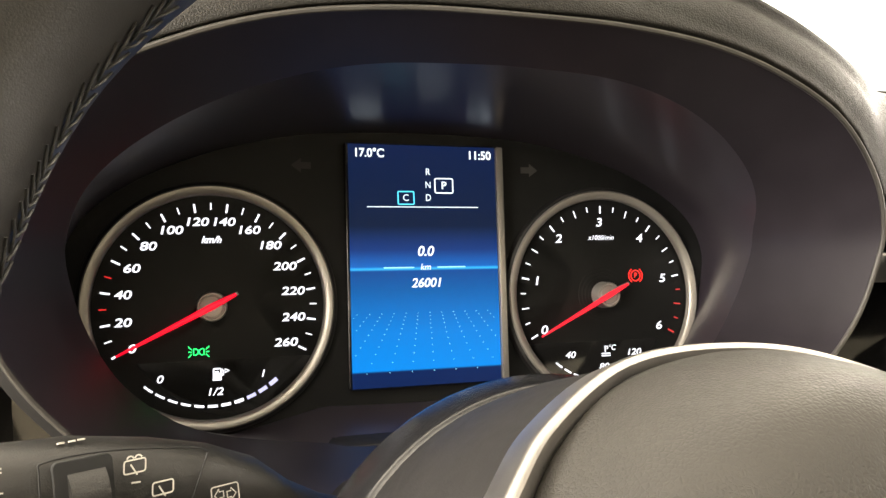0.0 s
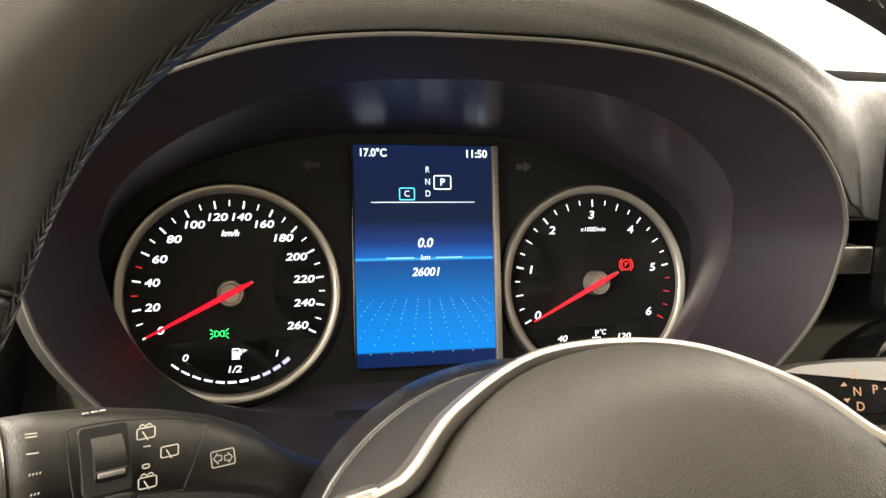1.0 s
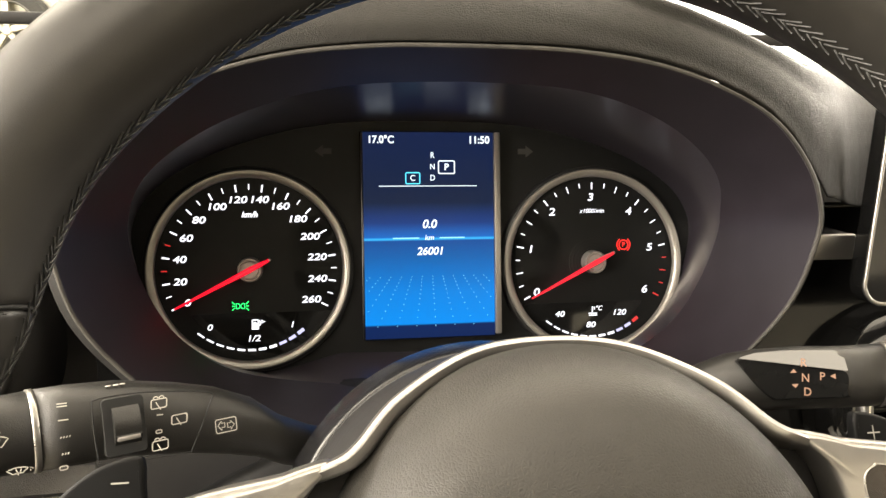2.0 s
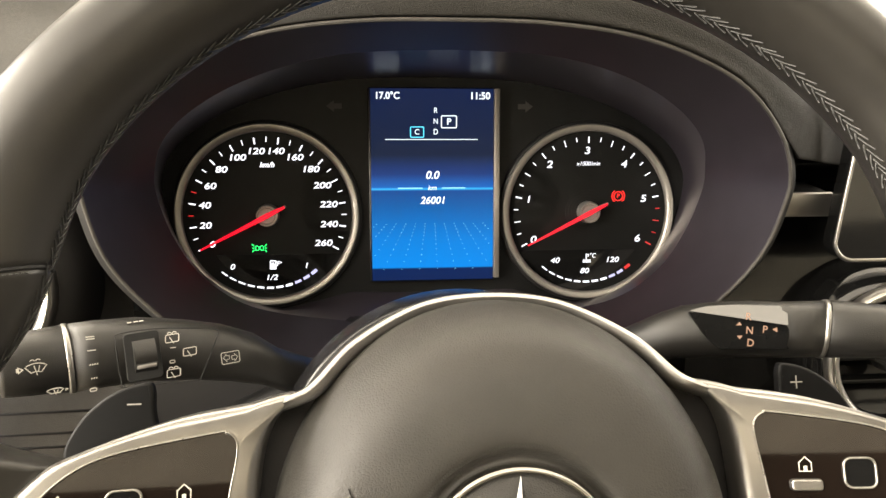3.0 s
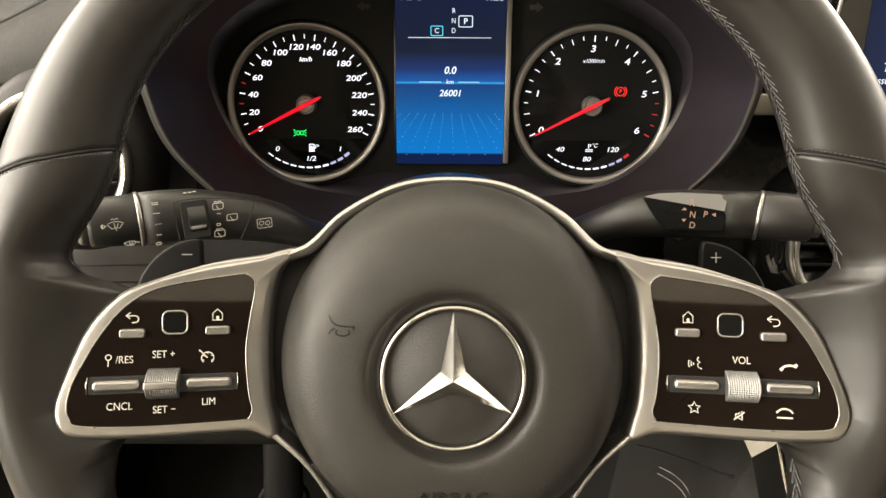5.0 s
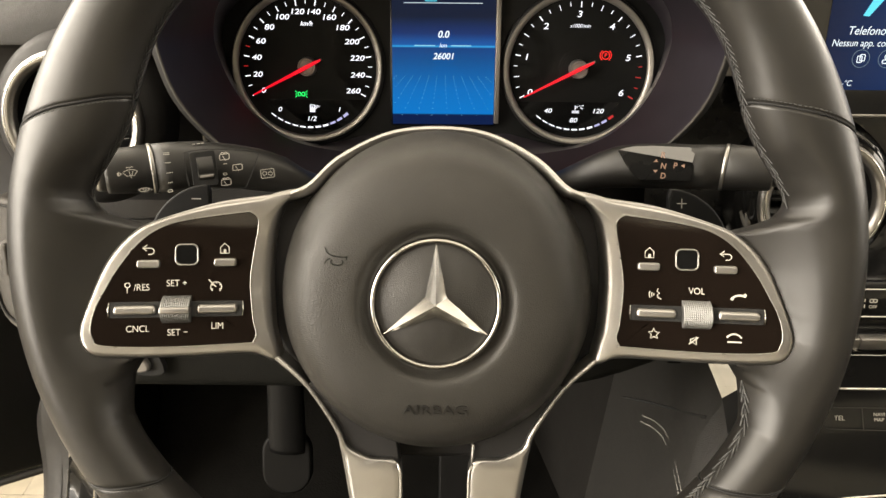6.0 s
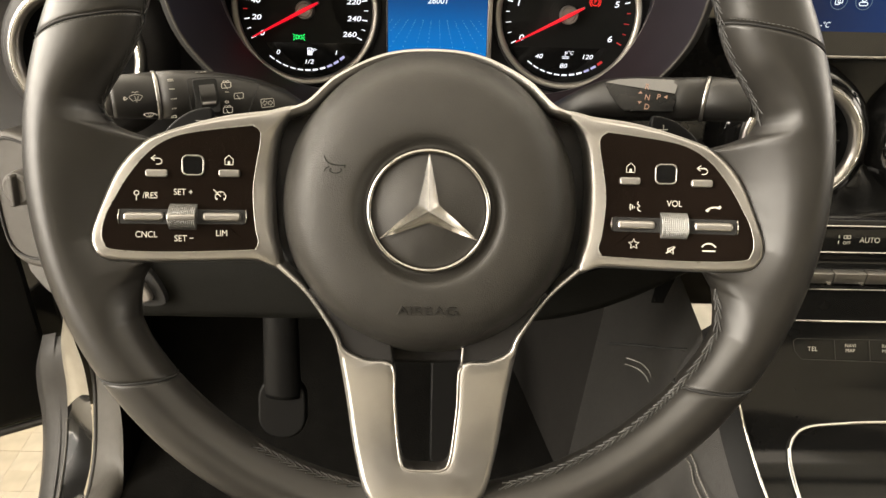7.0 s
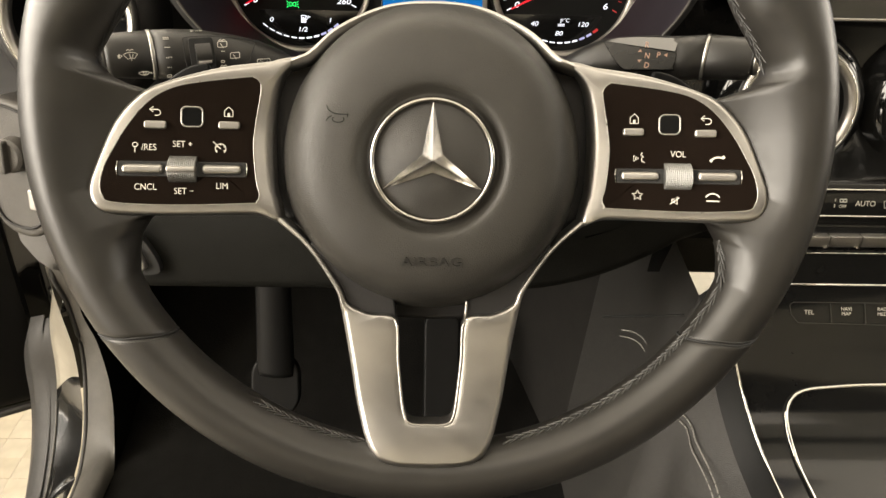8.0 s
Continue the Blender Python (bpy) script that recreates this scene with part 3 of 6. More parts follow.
def small_gauge(d, figures, last):
    for i in range(11):
        a = 229 + 82 * (i + 0.5) / 11
        w = 0.0009 + 0.0012 * (i / 10) ** 2
        part("bar", face_up(strokes([arc(0, 0, 0.0484 - w / 2, a - 2.7, a + 2.7, 3)], w, -0.0017)), last if i == 10 else (LITBAR if i > 7 else LIT), d, fix=False, sharp=0)
    for body, x, y in figures:
        text("figure", body, 0.0050, x, y, -0.0017, LIT, d, shear=0.2, bold=0.00003, wide=1.25)


small_gauge(speedo, [("0", -0.0241, -0.0338), ("1", 0.0235, -0.0336), ("1/2", 0.0009, -0.0411)], LITBAR)
small_gauge(tacho, [("40", -0.0220, -0.0330), ("120", 0.0178, -0.0330), ("80", -0.0014, -0.0404)], LITRED)
# fuel pump and thermometer signs
part("fuel_body", face_up(mesh_of([(-0.0013, -0.0338, -0.0017), (0.0021, -0.0338, -0.0017), (0.0021, -0.0308, -0.0017), (-0.0013, -0.0308, -0.0017)], [(0, 1, 2, 3)], False)), LIT, speedo, m=Matrix.Translation((0.0018, -0.0013, 0)), fix=False, sharp=0)
part("fuel_sign", face_up(strokes([closed(rounded(0.0004, -0.0312, 0.0034, 0.0050, 0.0004)), [(-0.0018, -0.0340), (0.0024, -0.0340)], [(-0.0006, -0.0302), (0.0010, -0.0302)], [(0.0024, -0.0318), (0.0032, -0.0318), (0.0032, -0.0298), (0.0026, -0.0290)],
                                   [(0.0040, -0.0290), (0.0060, -0.0298), (0.0040, -0.0306), (0.0040, -0.0290)]], 0.0006, -0.0017)), LIT, speedo, m=Matrix.Translation((0.0018, -0.0013, 0)), fix=False, sharp=0)
part("coolant_sign", face_up(strokes([[(-0.0002, -0.0286), (-0.0002, -0.0322)], [(0.0006, -0.0292), (0.0016, -0.0292)], [(0.0006, -0.0302), (0.0016, -0.0302)], [(-0.0026, -0.0330), (0.0030, -0.0330)], [(-0.0026, -0.0342), (0.0030, -0.0342)]], 0.0006, -0.0017)), LIT, tacho, fix=False, sharp=0)
text("coolant_unit", "°C", 0.0042, 0.0042, -0.0300, -0.0017, LIT, tacho, shear=0.15)
gx, gy = -0.0062, -0.0215
half_lamp = [(gx - 0.0024, gy - 0.0015), (gx - 0.0017, gy - 0.0015)] + arc(gx - 0.0017, gy, 0.0015, -78, 78, 8) + [(gx - 0.0017, gy + 0.0015), (gx - 0.0024, gy + 0.0015)]
part("light_sign", face_up(strokes([closed(half_lamp), closed([(2 * gx - x, y) for x, y in half_lamp]),
                                    *[[(gx + k2 * 0.0033, gy + k * 0.0011), (gx + k2 * 0.0048, gy + k * 0.0026)] for k2 in (-1, 1) for k in (-1, 0, 1)]], 0.00036, -0.0018)), LITGREEN, speedo, "green side light sign", fix=False, sharp=0)
bx, by = 0.0212, 0.0105
part("brake_sign", face_up(strokes([closed(arc(bx, by, 0.0030, 0, 360, 24)[:-1]), arc(bx, by, 0.0044, 125, 235, 10), arc(bx, by, 0.0044, -55, 55, 10)], 0.0005, -0.0018)), WARNRED, tacho, "red parking brake sign", fix=False, sharp=0)
text("brake_letter", "P", 0.0040, bx, by, -0.0017, WARNRED, tacho)
for s in (-1, 1):
    ax0 = s * 0.0615
    part("turn_arrow", face_up(mesh_of([(ax0 - s * 0.004, 0.0475, -0.0004), (ax0 + s * 0.001, 0.0475, -0.0004), (ax0 + s * 0.001, 0.0455, -0.0004), (ax0 + s * 0.006, 0.0492, -0.0004), (ax0 + s * 0.001, 0.0529, -0.0004), (ax0 + s * 0.001, 0.0509, -0.0004), (ax0 - s * 0.004, 0.0509, -0.0004)], [tuple(range(7))], False)),
         INKDIM if s > 0 else EMBOSS, cluster, "unlit turn arrow", fix=False, sharp=0)

# ---- steering wheel ----
wheel = thing("steering_wheel", WHEEL, "black leather steering wheel with satin silver spokes and a chrome emblem", "steering wheel")


def soft(x, w):
    """A ramp that is nought below and x above, with a smooth bend."""
    return max(0.0, x) + w * math.log1p(math.exp(-abs(x) / w))


def panel_h(u, v):
    """Height of the side spokes' face over the emblem plane; they rise towards the rim."""
    return -0.0193 + 0.206 * (abs(u) - 0.101) - 0.13 * (v + 0.0145) + 0.25 * soft(v - 0.0225, 0.006) - 0.25 * soft(-0.03 - v, 0.003)


# how far the leather reaches inwards: it widens at three and nine o'clock and runs under the spoke frames
REACH_A = [-40, -32, -28, -24.8, -21.8, -19.8, -19.2, -17.6, -15.3, -12.5, -9.4, -1.4, 0, 4.6, 5.2, 5.9, 6.8, 8.4, 11, 16]
REACH_R = [0.1632, 0.1630, 0.1620, 0.1575, 0.1524, 0.1456, 0.1400, 0.1460, 0.1520, 0.1550, 0.1530, 0.1430, 0.1400, 0.1340, 0.1400, 0.1490, 0.1560, 0.1605, 0.1625, 0.1632]
# the thumb rests above the side spokes
THUMB = spline([(0, 0.1632), (8, 0.1626), (12, 0.1595), (15, 0.1562), (18, 0.1533), (21, 0.1517), (25, 0.1516), (29, 0.1537), (33, 0.1563), (37, 0.1588), (42, 0.1608), (50, 0.1622), (62, 0.1631), (90, 0.1632)], 4, closed=False)
THUMB_A, THUMB_R = [p[0] for p in THUMB], [p[1] for p in THUMB]
M = 40


def rim_point(deg, k):
    """Point k of the cross-section of the leather rim; deg runs anticlockwise from three o'clock."""
    a = radians(deg)
    side = (deg + 180) % 360 - 180
    side = side if abs(side) <= 90 else (180 - side + 180) % 360 - 180
    off = abs(side) if math.sin(a) > 0 else 90
    inner = float(np.interp(off, THUMB_A, THUMB_R))
    outer = 0.1935 + 0.003 * max(0, math.sin(a)) ** 2
    mid = (inner + outer) / 2
    reach = min(inner, float(np.interp(side, REACH_A, REACH_R)))
    w = min(1.0, (inner - reach) / 0.012)
    t = k / M * math.tau
    x, z = math.cos(t), math.sin(t)
    s = math.copysign(abs(x) ** 0.92, x)
    r = mid + s * ((outer - mid) if x > 0 else (mid - reach))
    u, v = r * math.cos(a), 0.020 + r * math.sin(a)
    # towards the spoke frame the leather sinks to its level
    foot = float(np.interp(side, [-40, -19, -12.5, -1.4, 5, 16], [0.150, 0.150, 0.158, 0.146, 0.137, 0.137]))
    gate = min(max((side + 33) / 12, 0), 1) * min(max((19 - side) / 11, 0), 1)
    q = min(max((mid - r) / (mid - foot), 0), 1)
    q = gate * gate * (3 - 2 * gate) * q * q * (3 - 2 * q)
    hz = 0.0178 + (0.0100 - 0.0178) * q
    top = (0.0008 + 0.045 * v) * (1 - q) + (panel_h(foot * math.cos(a), 0.020 + foot * math.sin(a)) - 0.0022) * q
    if x >= 0:
        f = abs(z) ** 0.92
    else:
        e = min(1.0, max(0.0, (r - reach) / ((mid - reach) * (1 - w) + 0.010 * w)))
        f = math.sqrt(max(0.0, 1 - (1 - e) ** 2))
    return (u, v, top - hz + hz * math.copysign(f, z))


def rim_ring(deg):
    """One cross-section; near the four seams it leans, as they run level."""
    out = []
    for k in range(M):
        lean = 0.0
        for seam, way in ((216.5, -1), (323.5, 1), (22, -1), (158, 1)):
            lean += way * (3.6 if seam > 180 else 5.4) * math.cos(k / M * math.tau) * math.exp(-((deg - seam) / (7 if seam > 180 else 9)) ** 2)
        out.append(rim_point(deg + lean, k))
    return out


def groove_ring(deg, grow):
    c = rim_ring(deg)
    m = sum((Vector(p) for p in c), Vector()) / len(c)
    return [tuple(m + (Vector(p) - m) * grow) for p in c]


SEAMS = (22, 158, 216.5, 323.5)
rings, d = [], 0.0
while d < 360:
    near = min(abs(d - s) for s in SEAMS)
    rings.append(groove_ring(d, 1 - 0.05 * math.exp(-(near / 0.42) ** 2)))
    side = min(abs((d + 180) % 360 - 180), abs(d - 180))
    d += 0.25 if near < 1.25 or 3 < side < 9 or 18 < side < 28 else 0.5 if side < 34 or near < 3 else 2.0
part("rim", loft(rings, loop=True), RIM, wheel, "smooth black leather rim", sharp=0)
for s in SEAMS:
    part("seam", tube(groove_ring(s, 0.975), 0.0006, 6, closed=True), SEAM, wheel, "stitched cross seam", sharp=0)


for s in SEAMS:
    bm, ring = bmesh.new(), rim_ring(s + 0.62)
    mid_p = sum((Vector(p) for p in ring), Vector()) / M
    for k in range(3, 17):
        for f in (0.0, 0.5):
            a, b = [Vector(ring[k]).lerp(Vector(ring[k + 1]), g) for g in (f + 0.08, f + 0.36)]
            one = tube([tuple(p + (p - mid_p).normalized() * 0.00005) for p in (a, a.lerp(b, 0.5), b)], 0.00022, 5)
            tmp = bpy.data.meshes.new("stitch")
            one.to_mesh(tmp)
            one.free()
            bm.from_mesh(tmp)
            bpy.data.meshes.remove(tmp)
    tagged(part("seam_stitching", bm, THREAD, wheel, fix=False, sharp=0), kind="stuff")


def stitch_line(a0, a1, shift=0.0, thick=0.00027, step=1.5):
    """Slanting cross stitches along the inner side of the rim, pulled a little unevenly."""
    bm = bmesh.new()
    rnd = random.Random(int(a0))
    a = a0
    while a < a1:
        j = rnd.uniform(-0.25, 0.25)
        at = lambda deg, f: Vector(rim_ring(deg)[int(f)]).lerp(Vector(rim_ring(deg)[int(f) + 1]), f - int(f))
        for a1_, f1, a2_, f2 in ((0.0, 18.3, 2.2, 19.35), (0.9, 20.3, 2.8, 19.3)):
            p, q = at(a + j + a1_, f1 + shift), at(a + j + a2_, f2 + shift)
            cen = Vector(rim_ring(a)[0]).lerp(Vector(rim_ring(a)[M // 2]), 0.5)
            p2, q2 = [x + (x - cen).normalized() * 0.0001 for x in (p, q)]
            m2 = p2.lerp(q2, 0.5) + (p2.lerp(q2, 0.5) - cen).normalized() * rnd.uniform(0.0001, 0.0004)
            one = tube([tuple(p2), tuple(m2), tuple(q2)], thick, 5)
            tmp = bpy.data.meshes.new("stitch")
            one.to_mesh(tmp)
            one.free()
            bm.from_mesh(tmp)
            bpy.data.meshes.remove(tmp)
        a += step
    return bm


for a0, a1, shift, thick in ((23.5, 88, 0.0, 0.00028), (88, 156.5, 0.5, 0.00027), (238, 257, -1.0, 0.00045), (283, 336, -1.2, 0.00050), (8, 22.5, 0.0, 0.00028), (157.5, 172, 0.5, 0.00028)):
    tagged(part("stitching", stitch_line(a0, a1, shift, thick), THREAD, wheel, "grey cross stitching", fix=False, sharp=0), kind="stuff")

# airbag cover
R = 0.0722
prof = [(0.0, -0.0026), (0.0262, -0.0030), (0.0284, -0.0036), (0.0304, -0.0052), (0.0322, -0.0040), (0.0342, -0.0014), (0.0365, -0.0002), (0.0410, 0.0000), (0.048, -0.0006), (0.054, -0.0018), (0.0595, -0.0042), (0.0645, -0.0090), (0.0690, -0.0170), (0.0728, -0.0275), (0.0755, -0.0390), (0.0755, -0.052)]
prof = spline(prof, 4, closed=False)
bm = lathe(prof, 128)
for v in bm.verts:
    r = math.hypot(v.co.x, v.co.y)
    k = min(max((r - 0.045) / 0.03, 0), 1)
    v.co.y *= 1 + 0.045 * k * (v.co.y > 0)
pad = part("airbag_cover", bm, PADMAT, wheel, "grained dark airbag cover", sharp=0)
part("emblem_base", lathe([(0.0, -0.0021), (0.0258, -0.0026), (0.0268, -0.0034)], 96), EMBLEMPAD, pad, sharp=0)
part("emblem_ring", lathe([(0.0266, -0.0036), (0.0269, -0.0008), (0.0275, 0.0002), (0.0284, 0.0002), (0.0291, -0.0008), (0.0296, -0.0040)], 96), STARMAT, pad, "chrome emblem ring", sharp=0)
star_v, star_f = [(0, 0, 0.0046)], []
for k in range(3):
    a = radians(90 + 120 * k)
    star_v.append((0.0268 * math.cos(a), 0.0268 * math.sin(a), 0.0006))
    a += radians(60)
    star_v.append((0.0056 * math.cos(a), 0.0056 * math.sin(a), -0.001))
for k in range(6):
    star_f.append((0, 1 + k, 1 + (k + 1) % 6))
part("emblem_star", mesh_of(star_v, star_f, False), STARMAT, pad, "faceted chrome emblem star", sharp=10)


def pad_h(r):
    return float(np.interp(r, [p[0] for p in prof], [p[1] for p in prof]))


for s in (-1, 1):
    hx, hy = s * 0.0440, 0.0210
    lines = [spline([(hx - 0.0050, hy + 0.0038), (hx - 0.0039, hy + 0.0014), (hx - 0.0016, hy), (hx + 0.0014, hy - 0.0005), (hx + 0.0048, hy - 0.0006)], 5, closed=False), [(hx + 0.0050, hy - 0.0002), (hx + 0.0048, hy - 0.0018)],
             spline([(hx - 0.0051, hy - 0.0036), (hx - 0.0041, hy - 0.0021), (hx - 0.0025, hy - 0.0013)], 5, closed=False),
             [(hx + 0.0005 + 0.0027 * math.cos(radians(a)), hy - 0.0028 + 0.0014 * math.sin(radians(a))) for a in range(140, 396, 15)]]
    # Flat dark lines just above the pad stand in for engraved grooves.
    bm = strokes(lines, 0.0004, 0)
    for v in bm.verts:
        v.co.z = pad_h(math.hypot(v.co.x, v.co.y)) + 0.0004
    if s < 0:
        part("horn_symbol", face_up(bm), GROOVE, pad, "horn symbol drawn in dark lines for its engraving's shade", fix=False, sharp=0)
    else:
        part("horn_symbol", face_up(strokes([[(hx - 0.004, hy), (hx - 0.002, hy)], [(hx + 0.003, hy - 0.0006), (hx + 0.0045, hy - 0.0006)]], 0.0004, pad_h(0.0475))), EMBOSS, pad, fix=False, sharp=0)
text("airbag_lettering", "AIRBAG", 0.0062, 0, 0, 0.0, EMBOSS, pad, "embossed lettering", wide=1.35, depth=0.0004, bold=-0.00004, m=pose(0.0002, -0.0474, pad_h(0.0474) + 0.0001, 12))

# silver trim
BEZEL = [(0.0672, 0.0504), (0.0755, 0.0488), (0.080, 0.0475), (0.1011, 0.0440), (0.1266, 0.0360), (0.1388, 0.0301), (0.1508, 0.0163), (0.1588, -0.0064), (0.1609, -0.0156), (0.1584, -0.0234), (0.1498, -0.0274), (0.118, -0.0278), (0.0867, -0.0277), (0.0760, -0.0313),
         (0.0734, -0.0299), (0.0748, -0.0225), (0.0770, -0.0134), (0.0784, 0.0059), (0.0782, 0.0180), (0.0771, 0.0290), (0.0750, 0.0372), (0.0718, 0.0432), (0.0672, 0.0474)]
PANEL = [(0.0869, 0.0392), (0.0852, 0.0383), (0.0840, 0.0368), (0.0836, 0.0351), (0.0839, 0.0310), (0.0862, 0.0182), (0.0873, 0.0058), (0.0857, -0.0107), (0.0841, -0.0175), (0.0855, -0.0211), (0.0881, -0.0219), (0.1252, -0.0228), (0.1500, -0.0216), (0.1544, -0.0182), (0.1555, -0.0129), (0.1540, -0.0049), (0.1505, 0.0030),
         (0.1447, 0.0139), (0.1363, 0.0248), (0.1264, 0.0319), (0.1138, 0.0357), (0.0890, 0.0394)]


def tilt(bm):
    for v in bm.verts:
        v.co.z += panel_h(v.co.x, v.co.y)
    return bm


def panel_text(body, size, x, y, parent, name="lettering"):
    return text(name, body, size, 0, 0, 0.0, INK, parent, m=Matrix.Translation((x, y, panel_h(x, y) + 0.0012)) @ Euler((math.atan(-0.13), math.atan(-0.206) * math.copysign(1, x), 0)).to_matrix().to_4x4(), bold=0.0, wide=0.88)


def drawn(name, lines, parent, width=0.00045, material=None):
    part(name, face_up(tilt(strokes(lines, width, 0.0012))), material or INK, parent, fix=False, sharp=0)


def star_line(x, y, r, n=5):
    return [(x + (r if k % 2 == 0 else r * 0.45) * math.sin(k * math.pi / n), y + (r if k % 2 == 0 else r * 0.45) * math.cos(k * math.pi / n)) for k in range(2 * n)]


def house(x, y):
    return [closed([(x - 0.0019, y - 0.0022), (x - 0.0019, y + 0.0006), (x, y + 0.0024), (x + 0.0019, y + 0.0006), (x + 0.0019, y - 0.0022)]), [(x, y - 0.0022), (x, y - 0.0004)]]


def back_arrow(x, y):
    return [[(x - 0.0022, y + 0.0010), (x + 0.0010, y + 0.0010)] + arc(x + 0.0010, y - 0.0004, 0.0014, 90, -90, 6) + [(x - 0.0002, y - 0.0018)], [(x - 0.0006, y + 0.0024), (x - 0.0024, y + 0.0010), (x - 0.0008, y - 0.0002)]]


for s in (-1, 1):
    cen = (s * 0.118, 0.006)
    ob_, ib_ = spokes_from(spline(mirror(BEZEL, s), 5), cen, 480), spokes_from(spline(mirror(PANEL, s), 6), cen, 480)
    rows = []
    for p, q in zip(ob_, ib_):
        e = Vector(q) - Vector(p)
        w = min(0.0044, 0.5 * e.length)
        e.normalize()
        rows.append([(p[0], p[1], -0.009), (p[0], p[1], 0.0008 - w)] + [(p[0] + e.x * w * (1 - math.cos(a)), p[1] + e.y * w * (1 - math.cos(a)), 0.0008 - w * (1 - math.sin(a))) for a in (0.4, 0.8, 1.2, math.pi / 2)] + [(q[0], q[1], 0.0010), (q[0], q[1], -0.004)])
    bez = part("spoke_bezel", tilt(loft(rows, closed=False, loop=True)), SILVER, wheel, "satin silver spoke frame", sharp=50)
    panel = part("switch_panel", tilt(fan_plate(spline(mirror(PANEL, s), 6), (s * 0.118, 0.006), -0.002, 0.0010, 0.0004, 2, rings=16)), PANELGLOSS, wheel, "glossy black switch panel with brown reflections in its colour")
    part("panel_edge", tilt(tube([(x, y, 0.0010) for x, y in spline(mirror(PANEL, s), 5)], 0.0003, 6, closed=True)), EDGELINE, panel, "bright edge line", sharp=0)
    for bx, by in ((0.0985, 0.0158), (0.1317, 0.0152)):
        part("button", tilt(plate(rounded(s * bx, by, 0.0098, 0.0038, 0.0012), 0.0, 0.0026, 0.0007, 4)), SILVER, panel, "satin silver button")
    part("touch_pad", tilt(plate(rounded(s * 0.1153, 0.0194, 0.0092, 0.0090, 0.0022), 0.0, 0.0014, 0.0003)), GLOSS, panel, "small touch pad")
    part("touch_pad_frame", tilt(tube([(x, y, 0.0015) for x, y in rounded(s * 0.1153, 0.0194, 0.0096, 0.0094, 0.0024)], 0.00042, 6, closed=True)), EDGELINE, panel, "thin chrome frame", sharp=0)
    cy = -0.0056
    # Dark plate drawn for the shade round the rockers.
    part("rocker_slot_shade", tilt(plate(rounded(s * 0.1193, cy, 0.0570, 0.0072, 0.0010), 0.0, 0.00118, 0.0002)), SEAM, panel)
    for x0, x1 in ((0.0925, 0.1105), (0.1280, 0.1460)):
        part("rocker", tilt(plate(rounded(s * (x0 + x1) / 2, cy, x1 - x0, 0.0046, 0.0020), 0.0, 0.0030, 0.0015, 5)), SILVER, panel, "satin silver rocker")
    for x in (0.0905, 0.1480):
        part("slot_end", tilt(tube([(s * x, cy - 0.0034, 0.0014), (s * (x + math.copysign(0.0004, x - 0.119)), cy, 0.0014), (s * x, cy + 0.0034, 0.0014)], 0.00025, 5)), CHROME, panel, sharp=0)
    stations = []
    for k in range(29):
        x, rr = -0.0062 + 0.0124 * k / 28, 0.0068 + (0.00016 if k % 2 else -0.00016)
        stations.append([(s * 0.1192 + x, cy + (rr + (0.00014 if s > 0 and t % 8 else 0)) * math.sin(radians(t)), -0.0018 + (rr + (0.00014 if s > 0 and t % 8 else 0)) * math.cos(radians(t))) for t in range(-80, 81, 4)])
    rol = part("thumb_roller", tilt(loft(stations, closed=False, cap0=True, cap1=True)), KNURL, panel, "knurled satin silver thumb roller", sharp=20)
    if s < 0:
        part("roller_band", tilt(box(-0.1256, -0.1128, cy - 0.0015, cy + 0.0015, 0.002, 0.0059, 0.0006, 3)), SILVER, rol, "smooth silver band")
    drawn("home_symbol", house(s * 0.0988, 0.0222), panel)
    drawn("home_symbol", [[(s * 0.0988, 0.0200), (s * 0.0988, 0.0217)]], panel, 0.0012)
    drawn("back_symbol", back_arrow(s * 0.1318, 0.0214), panel)
    if s < 0:
        panel_text("/RES", 0.0043, -0.1345, 0.0044, panel)
        drawn("resume_symbol", [closed(arc(-0.1405, 0.0056, 0.0011, 0, 360, 10)[:-1]), [(-0.1405, 0.0045), (-0.1405, 0.0020)]], panel)
        panel_text("SET +", 0.0043, -0.1196, 0.0062, panel)
        panel_text("CNCL", 0.0043, -0.1357, -0.0143, panel)
        panel_text("SET −", 0.0043, -0.1186, -0.0162, panel)
        panel_text("LIM", 0.0043, -0.1015, -0.0136, panel)
        drawn("cruise_symbol", [arc(-0.1024, 0.0044, 0.0024, -50, 230, 14), [(-0.1024, 0.0044), (-0.1046, 0.0066)], [(-0.1058, 0.0078), (-0.1046, 0.0066)]] + [[(-0.1024 + 0.0024 * math.cos(radians(t)), 0.0044 + 0.0024 * math.sin(radians(t))), (-0.1024 + 0.0016 * math.cos(radians(t)), 0.0044 + 0.0016 * math.sin(radians(t)))] for t in (-30, 30, 90, 150, 210)], panel)
    else:
        panel_text("VOL", 0.0043, 0.1195, 0.0050, panel)
        drawn("voice_symbol", [[(0.1028, 0.0058), (0.1022, 0.0046), (0.1034, 0.0036), (0.1024, 0.0030), (0.1026, 0.0016), (0.1040, 0.0010)], *[arc(0.1018, 0.0030, r, 150, 210, 4) for r in (0.0010, 0.0020, 0.0030)]], panel)
        drawn("call_symbol", [arc(0.1378, -0.0012, 0.0050, 60, 128, 8)], panel, 0.0009)
        drawn("call_symbol", [[(0.1340, 0.0026), (0.1350, 0.0018)], [(0.1396, 0.0044), (0.1404, 0.0034)]], panel, 0.0013)
        drawn("favourite_symbol", [closed(star_line(0.1007, -0.0150, 0.0026))], panel)
